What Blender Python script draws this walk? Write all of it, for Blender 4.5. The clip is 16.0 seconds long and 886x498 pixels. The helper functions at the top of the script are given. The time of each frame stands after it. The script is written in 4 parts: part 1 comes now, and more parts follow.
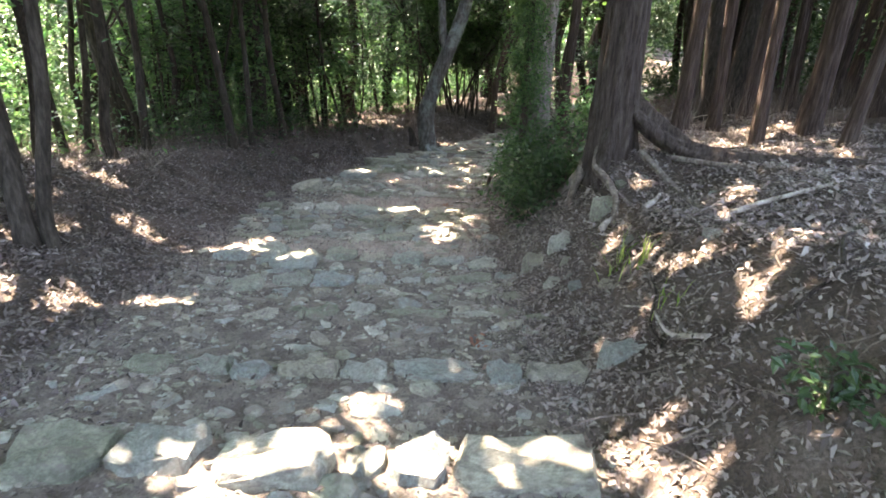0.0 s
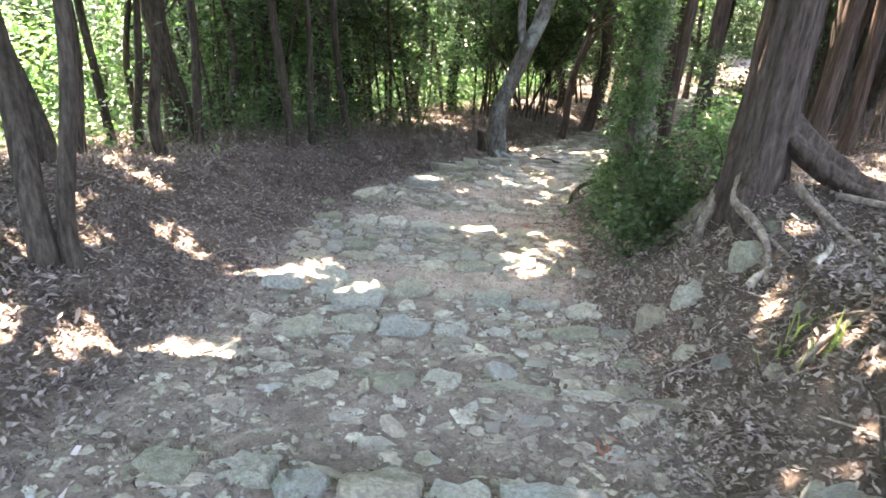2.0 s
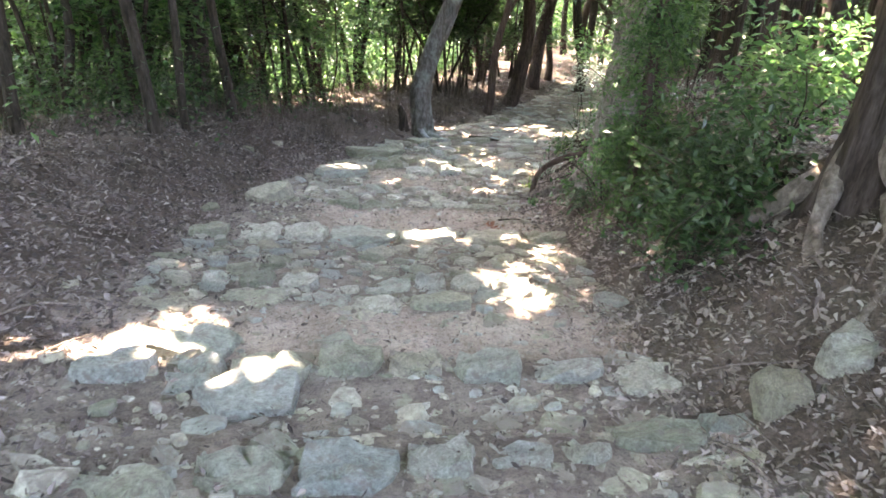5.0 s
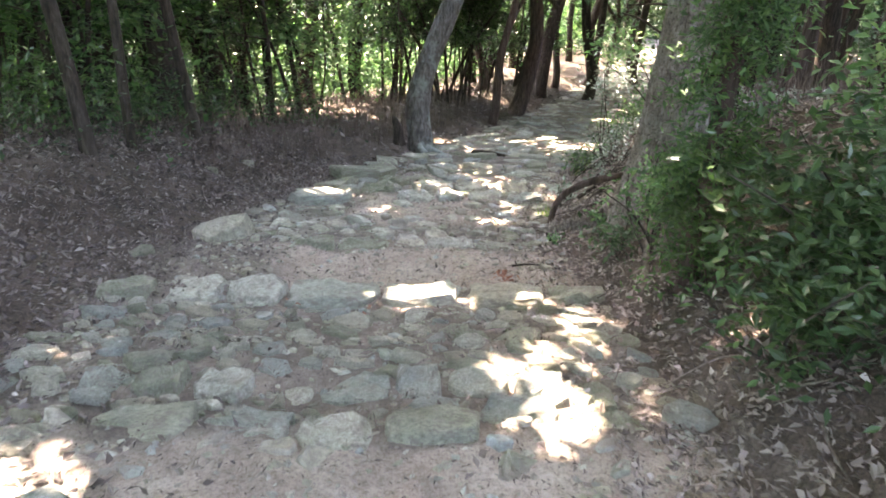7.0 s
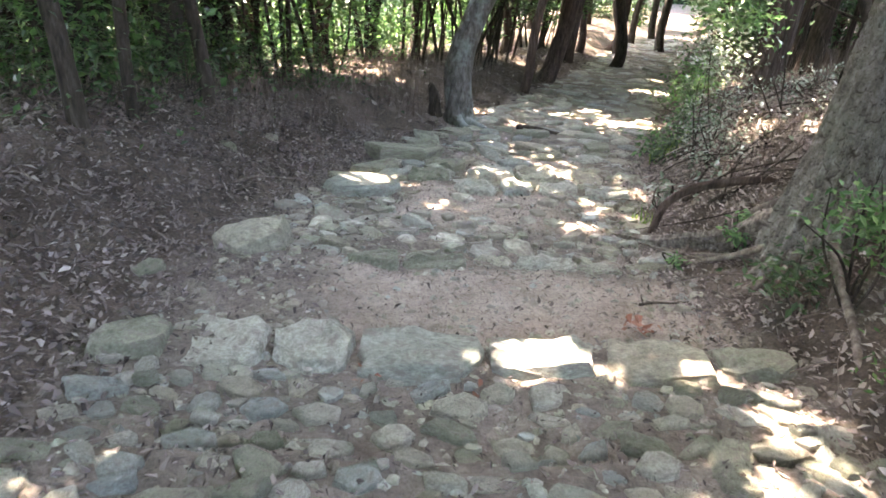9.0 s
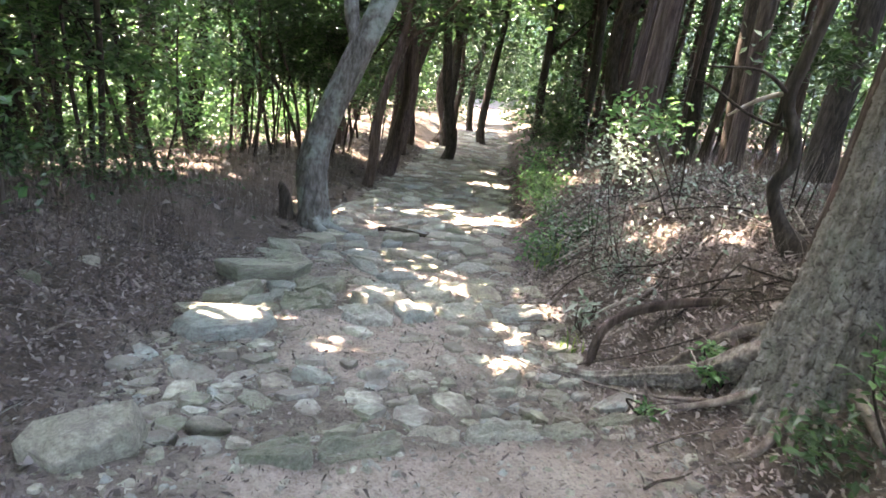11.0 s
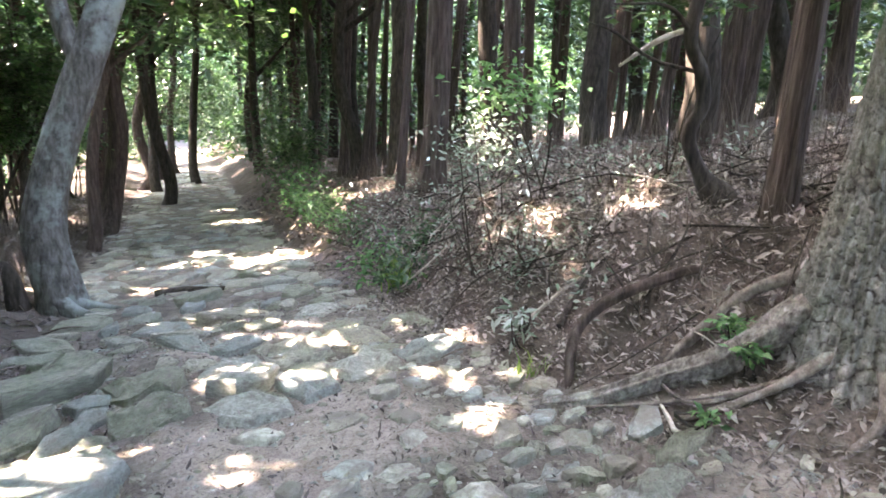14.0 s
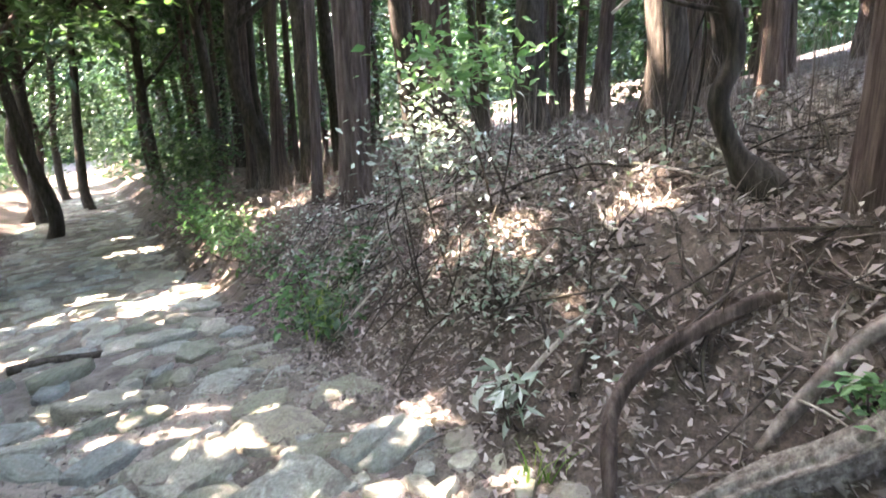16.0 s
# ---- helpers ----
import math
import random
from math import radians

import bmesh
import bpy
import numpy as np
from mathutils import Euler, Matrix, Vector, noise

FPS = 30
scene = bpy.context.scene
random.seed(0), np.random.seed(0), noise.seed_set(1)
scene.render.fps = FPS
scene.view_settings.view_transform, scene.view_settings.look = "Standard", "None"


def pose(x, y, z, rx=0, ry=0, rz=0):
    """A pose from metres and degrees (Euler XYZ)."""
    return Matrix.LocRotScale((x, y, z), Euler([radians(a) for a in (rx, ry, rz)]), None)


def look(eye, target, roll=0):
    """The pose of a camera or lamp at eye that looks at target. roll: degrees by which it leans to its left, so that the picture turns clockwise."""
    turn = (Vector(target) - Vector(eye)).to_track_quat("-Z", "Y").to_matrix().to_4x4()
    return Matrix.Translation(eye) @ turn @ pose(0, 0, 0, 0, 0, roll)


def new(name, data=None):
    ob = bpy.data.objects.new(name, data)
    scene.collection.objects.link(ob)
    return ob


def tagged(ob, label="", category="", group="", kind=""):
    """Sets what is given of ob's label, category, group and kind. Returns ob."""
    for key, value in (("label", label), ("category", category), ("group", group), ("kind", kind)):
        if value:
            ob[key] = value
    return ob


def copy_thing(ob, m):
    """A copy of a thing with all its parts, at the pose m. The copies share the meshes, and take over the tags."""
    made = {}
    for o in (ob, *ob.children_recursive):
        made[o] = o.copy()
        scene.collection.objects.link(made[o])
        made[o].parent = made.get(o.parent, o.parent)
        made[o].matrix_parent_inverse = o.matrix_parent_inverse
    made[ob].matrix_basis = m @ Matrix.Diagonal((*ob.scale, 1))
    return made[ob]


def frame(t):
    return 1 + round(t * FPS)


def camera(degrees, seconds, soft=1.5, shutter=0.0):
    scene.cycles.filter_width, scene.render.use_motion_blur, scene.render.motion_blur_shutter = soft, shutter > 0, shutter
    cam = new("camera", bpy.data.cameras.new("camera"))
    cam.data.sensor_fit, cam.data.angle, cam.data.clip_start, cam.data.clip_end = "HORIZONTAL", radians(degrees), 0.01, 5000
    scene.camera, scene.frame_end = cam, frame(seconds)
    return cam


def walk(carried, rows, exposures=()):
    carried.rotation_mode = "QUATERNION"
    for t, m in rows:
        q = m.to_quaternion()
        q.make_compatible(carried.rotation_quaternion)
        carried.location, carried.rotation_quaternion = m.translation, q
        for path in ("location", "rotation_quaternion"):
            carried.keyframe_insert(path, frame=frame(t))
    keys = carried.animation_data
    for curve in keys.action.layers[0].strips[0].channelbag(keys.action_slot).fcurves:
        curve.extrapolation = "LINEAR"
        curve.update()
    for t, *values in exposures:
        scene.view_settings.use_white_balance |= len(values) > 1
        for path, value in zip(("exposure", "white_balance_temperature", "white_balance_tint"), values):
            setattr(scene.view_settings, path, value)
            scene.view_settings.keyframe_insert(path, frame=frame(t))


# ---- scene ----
cam = camera(66.9, 16.0, soft=1.7, shutter=0.22)
PATH = [
    (0, (0.093, 0.111, 1.48), (0.075, 1.938, 0.664), 1.6),
    (0.5, (0.022, 0.438, 1.399), (0.049, 2.291, 0.649), 3.6),
    (1, (-0.112, 0.734, 1.372), (-0.158, 2.544, 0.523), 3.9),
    (1.5, (-0.119, 1.075, 1.363), (-0.301, 2.852, 0.465), 2.8),
    (2, (-0.303, 1.254, 1.304), (-0.462, 3.068, 0.476), 3.1),
    (2.5, (-0.629, 1.514, 1.23), (-0.741, 3.309, 0.356), 4.7),
    (3, (-0.594, 1.827, 1.154), (-0.727, 3.683, 0.421), 4.3),
    (3.5, (-0.712, 2.136, 1.067), (-0.516, 3.989, 0.342), 6.3),
    (3.7, (-0.878, 2.32, 0.966), (-0.721, 4.151, 0.175), 5.9),
    (5.8, (-0.623, 3.987, 0.459), (-0.51, 5.791, -0.398), 2.3),
    (6, (-0.655, 4.106, 0.442), (-0.494, 5.946, -0.327), 4.1),
    (6.5, (-0.714, 4.467, 0.399), (-0.539, 6.248, -0.494), 5.0),
    (7, (-0.597, 4.828, 0.271), (-0.502, 6.644, -0.561), 2.4),
    (7.5, (-0.757, 5.167, 0.234), (-0.61, 7.006, -0.54), 2.8),
    (8, (-0.848, 5.524, 0.126), (-0.79, 7.358, -0.67), 2.4),
    (8.5, (-0.941, 5.859, 0.068), (-0.889, 7.631, -0.858), 4.4),
    (9, (-1.172, 6.096, 0.073), (-1.052, 7.859, -0.865), 4.9),
    (9.5, (-1.181, 6.451, -0.109), (-0.971, 8.263, -0.929), 6.3),
    (10, (-1.225, 6.66, -0.052), (-0.632, 8.392, -0.856), 8.6),
    (10.2, (-1.346, 6.768, -0.046), (-0.726, 8.509, -0.812), 9.2),
    (12.3, (-1.832, 8.073, -0.401), (-1.102, 9.858, -0.929), 5.2),
    (12.5, (-1.928, 8.213, -0.473), (-1.141, 9.985, -0.963), 5.7),
    (13, (-1.878, 8.55, -0.515), (-1.194, 10.364, -1.006), 3.2),
    (13.5, (-1.926, 8.691, -0.524), (-1.008, 10.385, -1.062), 2.4),
    (14, (-1.994, 8.737, -0.545), (-0.652, 10.131, -1.05), 2.4),
    (14.5, (-1.696, 9.002, -0.62), (-0.355, 10.376, -1.179), -1.7),
    (15, (-1.475, 9.225, -0.565), (0.044, 10.339, -1.237), -1.8),
    (15.5, (-1.189, 9.457, -0.585), (0.172, 10.748, -1.279), -2.0),
    (16, (-1.154, 9.721, -0.666), (0.336, 10.95, -1.184), -1.8),
]
walk(cam, [(t, look(e, g, r)) for t, e, g, r in PATH], exposures=[(0, 4.85, 8600, 22), (.5, 5.22, 8700, 23), (1.5, 5.53, 8900, 24), (3.7, 5.66, 8900, 26), (7, 5.6, 8900, 25), (10, 5.6, 8700, 24), (13, 5.95, 8000, 24), (14.5, 5.95, 8000, 24), (16, 5.95, 8000, 24)])

# ---- light ----
SUN_EL, SUN_AZ = radians(58), radians(-36)          # azimuth from +y towards +x
TO_SUN = Vector((math.sin(SUN_AZ) * math.cos(SUN_EL), math.cos(SUN_AZ) * math.cos(SUN_EL), math.sin(SUN_EL)))
world = bpy.data.worlds.new("world")
scene.world = world
world.use_nodes = True
wn = world.node_tree.nodes
sky = wn.new("ShaderNodeTexSky")
sky.sky_type, sky.sun_disc = "NISHITA", False
sky.sun_elevation, sky.sun_rotation = SUN_EL, SUN_AZ
wn["Background"].inputs["Strength"].default_value = 0.15
world.node_tree.links.new(sky.outputs[0], wn["Background"].inputs["Color"])
sun_data = bpy.data.lights.new("sun", "SUN")
sun_data.energy, sun_data.angle, sun_data.color = 2.7, radians(0.53), (1.0, 0.985, 0.96)
sun = new("sun", sun_data)
sun.matrix_world = look((0, 0, 30), Vector((0, 0, 30)) - TO_SUN)

rng = np.random.default_rng(7)


# ---- materials ----
class Mat:
    """A small builder of node materials."""

    def __init__(self, name, rough=0.9, spec=0.3):
        self.m = bpy.data.materials.new(name)
        self.m.use_nodes = True
        self.t = self.m.node_tree
        self.b = self.t.nodes["Principled BSDF"]
        self.b.inputs["Roughness"].default_value = rough
        self.b.inputs["Specular IOR Level"].default_value = spec
        self.co = self.node("ShaderNodeTexCoord").outputs["Object"]

    def node(self, kind):
        return self.t.nodes.new(kind)

    def link(self, a, b):
        self.t.links.new(a, b)

    def stretch(self, sx, sy, sz):
        n = self.node("ShaderNodeMapping")
        n.inputs["Scale"].default_value = (sx, sy, sz)
        self.link(self.co, n.inputs["Vector"])
        return n.outputs[0]

    def noise(self, scale, detail=6, rough=0.6, vec=None):
        n = self.node("ShaderNodeTexNoise")
        n.inputs["Scale"].default_value, n.inputs["Detail"].default_value = scale, detail
        n.inputs["Roughness"].default_value = rough
        self.link(vec or self.co, n.inputs["Vector"])
        return n.outputs["Fac"]

    def voronoi(self, scale, vec=None, feature="F1"):
        n = self.node("ShaderNodeTexVoronoi")
        n.feature = feature
        n.inputs["Scale"].default_value = scale
        self.link(vec or self.co, n.inputs["Vector"])
        return n.outputs["Distance"]

    def ramp(self, fac, stops):
        n = self.node("ShaderNodeValToRGB")
        e = n.color_ramp.elements
        while len(e) < len(stops):
            e.new(0.5)
        for el, (pos, col) in zip(e, stops):
            el.position, el.color = pos, (*col, 1)
        self.link(fac, n.inputs["Fac"])
        return n.outputs["Color"]

    def mix(self, fac, a, b, blend="MIX"):
        n = self.node("ShaderNodeMix")
        n.data_type, n.blend_type = "RGBA", blend
        for value, slot in ((fac, 0), (a, 6), (b, 7)):
            if isinstance(value, (int, float)):
                n.inputs[slot].default_value = value
            elif isinstance(value, tuple):
                n.inputs[slot].default_value = (*value, 1)
            else:
                self.link(value, n.inputs[slot])
        return n.outputs[2]

    def colour(self, c):
        self.link(c, self.b.inputs["Base Color"])

    def bump(self, height, strength, distance, under=None):
        n = self.node("ShaderNodeBump")
        n.inputs["Strength"].default_value, n.inputs["Distance"].default_value = strength, abs(distance)
        n.invert = distance < 0
        self.link(height, n.inputs["Height"])
        if under:
            self.link(under, n.inputs["Normal"])
        self.link(n.outputs[0], self.b.inputs["Normal"])
        return n.outputs[0]

    def island(self):
        return self.node("ShaderNodeNewGeometry").outputs["Random Per Island"]

    def random(self):
        return self.node("ShaderNodeObjectInfo").outputs["Random"]


def stone_material(name, by_island, dirt_at=0.55):
    m = Mat(name, 0.82, 0.35)
    tone = m.ramp(m.island() if by_island else m.random(), [(0.0, (0.19, 0.205, 0.155)), (0.25, (0.31, 0.316, 0.252)), (0.5, (0.262, 0.292, 0.285)), (0.75, (0.43, 0.42, 0.36)), (1.0, (0.31, 0.288, 0.228))])
    blotch = m.ramp(m.noise(3.2, 8, 0.65), [(0.34, (0.68, 0.68, 0.65)), (0.5, (0.95, 0.96, 0.93)), (0.66, (1.14, 1.14, 1.1))])
    grain = m.ramp(m.noise(38, 6, 0.7), [(0.3, (0.62, 0.61, 0.58)), (0.5, (.96, .96, .95)), (0.7, (1.18, 1.18, 1.16))])
    c = m.mix(1.0, m.mix(1.0, tone, blotch, "MULTIPLY"), grain, "MULTIPLY")
    c = m.mix(1.0, c, m.ramp(m.noise(13, 7, 0.75), [(0.34, (0.72, 0.72, 0.7)), (0.5, (0.98, 0.98, 0.97)), (0.66, (1.16, 1.17, 1.15))]), "MULTIPLY")
    pale = m.ramp(m.noise(6.5, 8, 0.8), [(0.6, (0, 0, 0)), (0.7, (.4, .4, .4))])
    c = m.mix(pale, c, (0.47, 0.49, 0.42))
    dirt = m.ramp(m.noise(5.5, 7, 0.7), [(dirt_at, (0, 0, 0)), (dirt_at + .13, (.85, .85, .85))])
    m.colour(m.mix(dirt, c, (0.19, 0.168, 0.142)))
    b = m.bump(m.noise(5, 9, 0.75), 1.0, 0.03)
    m.bump(m.noise(28, 6, 0.7), 1.0, 0.014, b)
    return m.m


def ground_material():
    """Leaf-strewn forest soil; bare trodden earth where the attribute 'trod' is high."""
    m = Mat("forest_soil", 0.95, 0.15)
    soil = m.ramp(m.noise(2.3, 8, 0.65), [(0.3, (0.048, 0.039, 0.033)), (0.52, (0.092, 0.075, 0.064)), (0.72, (0.155, 0.13, 0.113))])
    crumbs = m.ramp(m.noise(48, 6, 0.8), [(0.3, (0.4, 0.39, 0.37)), (0.5, (0.95, 0.93, 0.9)), (0.72, (1.7, 1.6, 1.5))])
    soil = m.mix(1.0, soil, crumbs, "MULTIPLY")
    trodden = m.ramp(m.noise(3.1, 9, 0.68), [(0.3, (0.21, 0.174, 0.146)), (0.5, (0.3, 0.255, 0.216)), (0.7, (0.37, 0.322, 0.277))])
    speck = m.ramp(m.noise(70, 5, 0.75), [(0.36, (0.66, 0.64, 0.62)), (0.5, (1.0, 1.0, 1.0)), (0.72, (1.12, 1.11, 1.1))])
    damp = m.ramp(m.noise(5.0, 9, 0.7), [(0.3, (0.095, 0.081, 0.069)), (0.5, (0.165, 0.143, 0.122)), (0.7, (0.25, 0.22, 0.19))])
    worn = m.node("ShaderNodeAttribute")
    worn.attribute_name = "worn"
    trodden = m.mix(1.0, m.mix(worn.outputs["Fac"], damp, trodden), speck, "MULTIPLY")
    trodden = m.mix(1.0, trodden, m.ramp(m.noise(24, 8, 0.8), [(0.34, (0.68, 0.66, 0.63)), (0.5, (1.0, 1.0, 1.0)), (0.68, (1.24, 1.23, 1.21))]), "MULTIPLY")
    att_node = m.node("ShaderNodeAttribute")
    att_node.attribute_name = "trod"
    att = att_node.outputs["Fac"]
    edge = m.node("ShaderNodeMath")
    m.link(att, edge.inputs[0])
    wob = m.node("ShaderNodeMath")
    wob.operation = "MULTIPLY_ADD"
    m.link(m.noise(4.0, 6, 0.7), wob.inputs[0])
    wob.inputs[1].default_value, wob.inputs[2].default_value = 1.1, -0.55
    m.link(wob.outputs[0], edge.inputs[1])
    m.colour(m.mix(m.ramp(edge.outputs[0], [(0.4, (0, 0, 0)), (0.62, (1, 1, 1))]), soil, trodden))
    b = m.bump(m.noise(13, 8, 0.75), 0.8, 0.04)
    m.bump(m.noise(80, 5, 0.7), 0.6, 0.012, b)
    return m.m


def bark_material(name, dark, mid, light, lichen=(0.3, 0.33, 0.28), lichen_at=0.62, sx=9.0, sz=1.6, relief=0.03):
    m = Mat(name, 0.93, 0.15)
    v = m.stretch(sx, sx, sz)
    crack = m.voronoi(1.3, v)
    fibre = m.noise(3.0, 8, 0.7, v)
    c = m.ramp(fibre, [(0.36, dark), (0.5, mid), (0.66, light)])
    c = m.mix(1.0, c, m.ramp(crack, [(0.1, (1.06, 1.05, 1.04)), (0.6, (0.92, 0.92, 0.92)), (0.9, (0.7, 0.7, 0.7))]), "MULTIPLY")
    c = m.mix(m.ramp(m.noise(2.1, 7, 0.7), [(lichen_at, (0, 0, 0)), (lichen_at + 0.1, (0.8, 0.8, 0.8))]), c, lichen)
    m.colour(c)
    b = m.bump(crack, 0.9, -relief)
    m.bump(fibre, 0.7, relief * 0.5, b)
    return m.m


def plated_bark():
    """Grey scaly bark, rough within each plate."""
    m = Mat("pine_bark", 0.92, 0.15)
    v = m.stretch(14, 14, 8)
    plate = m.ramp(m.noise(1.6, 8, 0.7, v), [(0.32, (0.105, 0.093, 0.079)), (0.5, (0.205, 0.188, 0.165)), (0.68, (0.33, 0.314, 0.282))])
    c = m.mix(1.0, plate, m.ramp(m.noise(55, 6, 0.75), [(0.32, (0.5, 0.49, 0.47)), (0.5, (0.95, 0.95, 0.94)), (0.7, (1.25, 1.25, 1.22))]), "MULTIPLY")
    c = m.mix(m.ramp(m.noise(3.4, 6, 0.7), [(0.54, (0, 0, 0)), (0.68, (.45, .45, .45))]), c, (0.23, 0.265, 0.215))
    # Cracks darkened: deeper bark colour and shade between the plates, both painted in
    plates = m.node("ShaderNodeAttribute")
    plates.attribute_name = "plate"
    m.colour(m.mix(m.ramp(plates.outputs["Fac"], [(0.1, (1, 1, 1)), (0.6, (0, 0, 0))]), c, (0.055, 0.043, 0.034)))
    b = m.bump(m.noise(2.6, 8, 0.75, v), 0.9, 0.012)
    m.bump(m.noise(60, 6, 0.75), 0.8, 0.006, b)
    return m.m


def leaf_material(name, stops, through_light=0.45, rough=0.45):
    m = Mat(name, rough, 0.4)
    c = m.ramp(m.island(), stops)
    m.colour(c)
    tr = m.node("ShaderNodeBsdfTranslucent")
    m.link(m.mix(1.0, c, (1.15, 1.4, 0.85), "MULTIPLY"), tr.inputs["Color"])
    mx = m.node("ShaderNodeMixShader")
    mx.inputs[0].default_value = through_light
    m.link(m.b.outputs[0], mx.inputs[1])
    m.link(tr.outputs[0], mx.inputs[2])
    m.link(mx.outputs[0], m.t.nodes["Material Output"].inputs["Surface"])
    return m.m


STONE = stone_material("weathered_stone", False, 0.5)
COBBLE = stone_material("small_weathered_stone", True, 0.44)
SOIL = ground_material()
CYPRESS_BARK = bark_material("cypress_bark", (0.026, 0.019, 0.016), (0.056, 0.043, 0.036), (0.092, 0.075, 0.064), sx=11, sz=1.5, lichen_at=0.66)
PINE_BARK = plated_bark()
GREY_BARK = bark_material("grey_bark", (0.05, 0.044, 0.038), (0.105, 0.098, 0.086), (0.18, 0.174, 0.156), lichen=(0.23, 0.26, 0.235), lichen_at=0.5, sx=8, sz=2.5, relief=0.012)
CEDAR_BARK = bark_material("cedar_bark", (0.034, 0.025, 0.021), (0.07, 0.051, 0.042), (0.115, 0.09, 0.076), sx=10, sz=1.1, lichen_at=0.72)
DARK_BARK = bark_material("dark_bark", (0.02, 0.0165, 0.0135), (0.042, 0.035, 0.028), (0.078, 0.066, 0.054), sx=10, sz=2.0, relief=0.01, lichen_at=0.66)
ROOT_BARK = bark_material("root_bark", (0.07, 0.056, 0.046), (0.14, 0.117, 0.098), (0.25, 0.216, 0.184), sx=7, sz=5, relief=0.012, lichen_at=0.6)
THICK_ROOT = bark_material("thick_root_bark", (0.07, 0.058, 0.048), (0.15, 0.13, 0.11), (0.27, 0.245, 0.21), sx=13, sz=9, relief=0.02, lichen_at=0.6)
DEAD_WOOD = bark_material("bleached_wood", (0.22, 0.19, 0.155), (0.36, 0.32, 0.27), (0.5, 0.46, 0.4), sx=9, sz=3, relief=0.006, lichen_at=0.75)
GREENS = [(0.0, (0.042, 0.095, 0.046)), (0.35, (0.066, 0.15, 0.068)), (0.7, (0.1, 0.205, 0.09)), (1.0, (0.17, 0.27, 0.125))]
DARK_GREENS = [(0.0, (0.018, 0.045, 0.02)), (0.5, (0.033, 0.075, 0.03)), (1.0, (0.06, 0.11, 0.04))]
LEAF = leaf_material("broad_leaf", GREENS)
DARK_LEAF = leaf_material("dark_leaf", DARK_GREENS, 0.3, 0.35)
NEEDLE = leaf_material("conifer_spray", [(0.0, (0.025, 0.06, 0.022)), (0.6, (0.045, 0.1, 0.032)), (1.0, (0.08, 0.15, 0.04))], 0.3, 0.6)
CONIFER = leaf_material("young_conifer_spray", [(0.0, (0.03, 0.07, 0.03)), (0.6, (0.058, 0.125, 0.045)), (1.0, (0.1, 0.18, 0.065))], 0.35, 0.55)
# Glossy leaf paled towards white: sun glints are put into its colour
GLOSSY = leaf_material("glint_pale_leaf", [(0.0, (0.13, 0.175, 0.13)), (0.6, (0.26, 0.31, 0.26)), (1.0, (0.42, 0.45, 0.41))], 0.12, 0.22)
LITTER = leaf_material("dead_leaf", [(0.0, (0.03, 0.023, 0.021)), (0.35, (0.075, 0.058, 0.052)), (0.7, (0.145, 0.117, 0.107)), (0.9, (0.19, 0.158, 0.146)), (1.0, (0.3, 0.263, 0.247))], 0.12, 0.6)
# Lighter copy of dead_leaf: brighter light on the right bank put into colour
LIT_LITTER = leaf_material("lit_dead_leaf", [(0.0, (0.06, 0.047, 0.043)), (0.35, (0.15, 0.12, 0.108)), (0.7, (0.25, 0.208, 0.19)), (0.9, (0.28, 0.238, 0.22)), (1.0, (0.35, 0.312, 0.292))], 0.12, 0.6)
RED_LITTER = leaf_material("red_dead_leaf", [(0.0, (0.14, 0.05, 0.032)), (1.0, (0.24, 0.1, 0.065))], 0.2, 0.5)
GRASS = leaf_material("grass_blade", [(0.0, (0.06, 0.13, 0.025)), (0.6, (0.12, 0.22, 0.04)), (1.0, (0.28, 0.32, 0.12))], 0.4, 0.5)
DRY_STEM = leaf_material("dry_stem", [(0.0, (0.06, 0.043, 0.036)), (0.6, (0.115, 0.088, 0.075)), (1.0, (0.2, 0.165, 0.142))], 0.1, 0.8)


# ---- mesh helpers ----
def mesh_of(name, verts, faces, material, smooth=True):
    """One mesh from arrays: vertices (n, 3), faces as tuples or an (n, k) array."""
    me = bpy.data.meshes.new(name)
    verts = np.asarray(verts, np.float32)
    if isinstance(faces, np.ndarray):
        n, k = faces.shape
        me.vertices.add(len(verts)), me.loops.add(n * k), me.polygons.add(n)
        me.vertices.foreach_set("co", verts.ravel())
        me.loops.foreach_set("vertex_index", faces.ravel().astype(np.int32))
        me.polygons.foreach_set("loop_start", np.arange(0, n * k, k, dtype=np.int32))
    else:
        me.from_pydata(verts.tolist(), [], faces)
    me.update(calc_edges=True)
    me.polygons.foreach_set("use_smooth", np.full(len(me.polygons), smooth))
    me.materials.append(material)
    return me


def part(name, me, parent, label=""):
    ob = new(name, me)
    ob.parent = parent
    return tagged(ob, label)


def lattice(n):
    """Smooth random values on a grid, for ground relief."""
    return np.random.default_rng(n).random((64, 64))


LAT = [lattice(n) for n in range(4)]


def relief(x, y, scale, k=0):
    """Smooth value noise in 0..1, for arrays."""
    u, v = np.asarray(x) * scale, np.asarray(y) * scale
    i, j = np.floor(u).astype(int), np.floor(v).astype(int)
    a, b = u - i, v - j
    a, b = a * a * (3 - 2 * a), b * b * (3 - 2 * b)
    g = LAT[k]
    i0, i1, j0, j1 = i % 64, (i + 1) % 64, j % 64, (j + 1) % 64
    return (g[i0, j0] * (1 - a) + g[i1, j0] * a) * (1 - b) + (g[i0, j1] * (1 - a) + g[i1, j1] * a) * b


# ---- lie of the land ----
STEPS = [-0.6, 0.5, 1.5, 2.5, 3.35, 4.35, 5.5, 6.1, 6.9, 7.7, 8.6, 9.75, 11.7, 12.4, 13.4, 14.6, 15.8, 17.0, 18.2, 19.6, 21, 23]


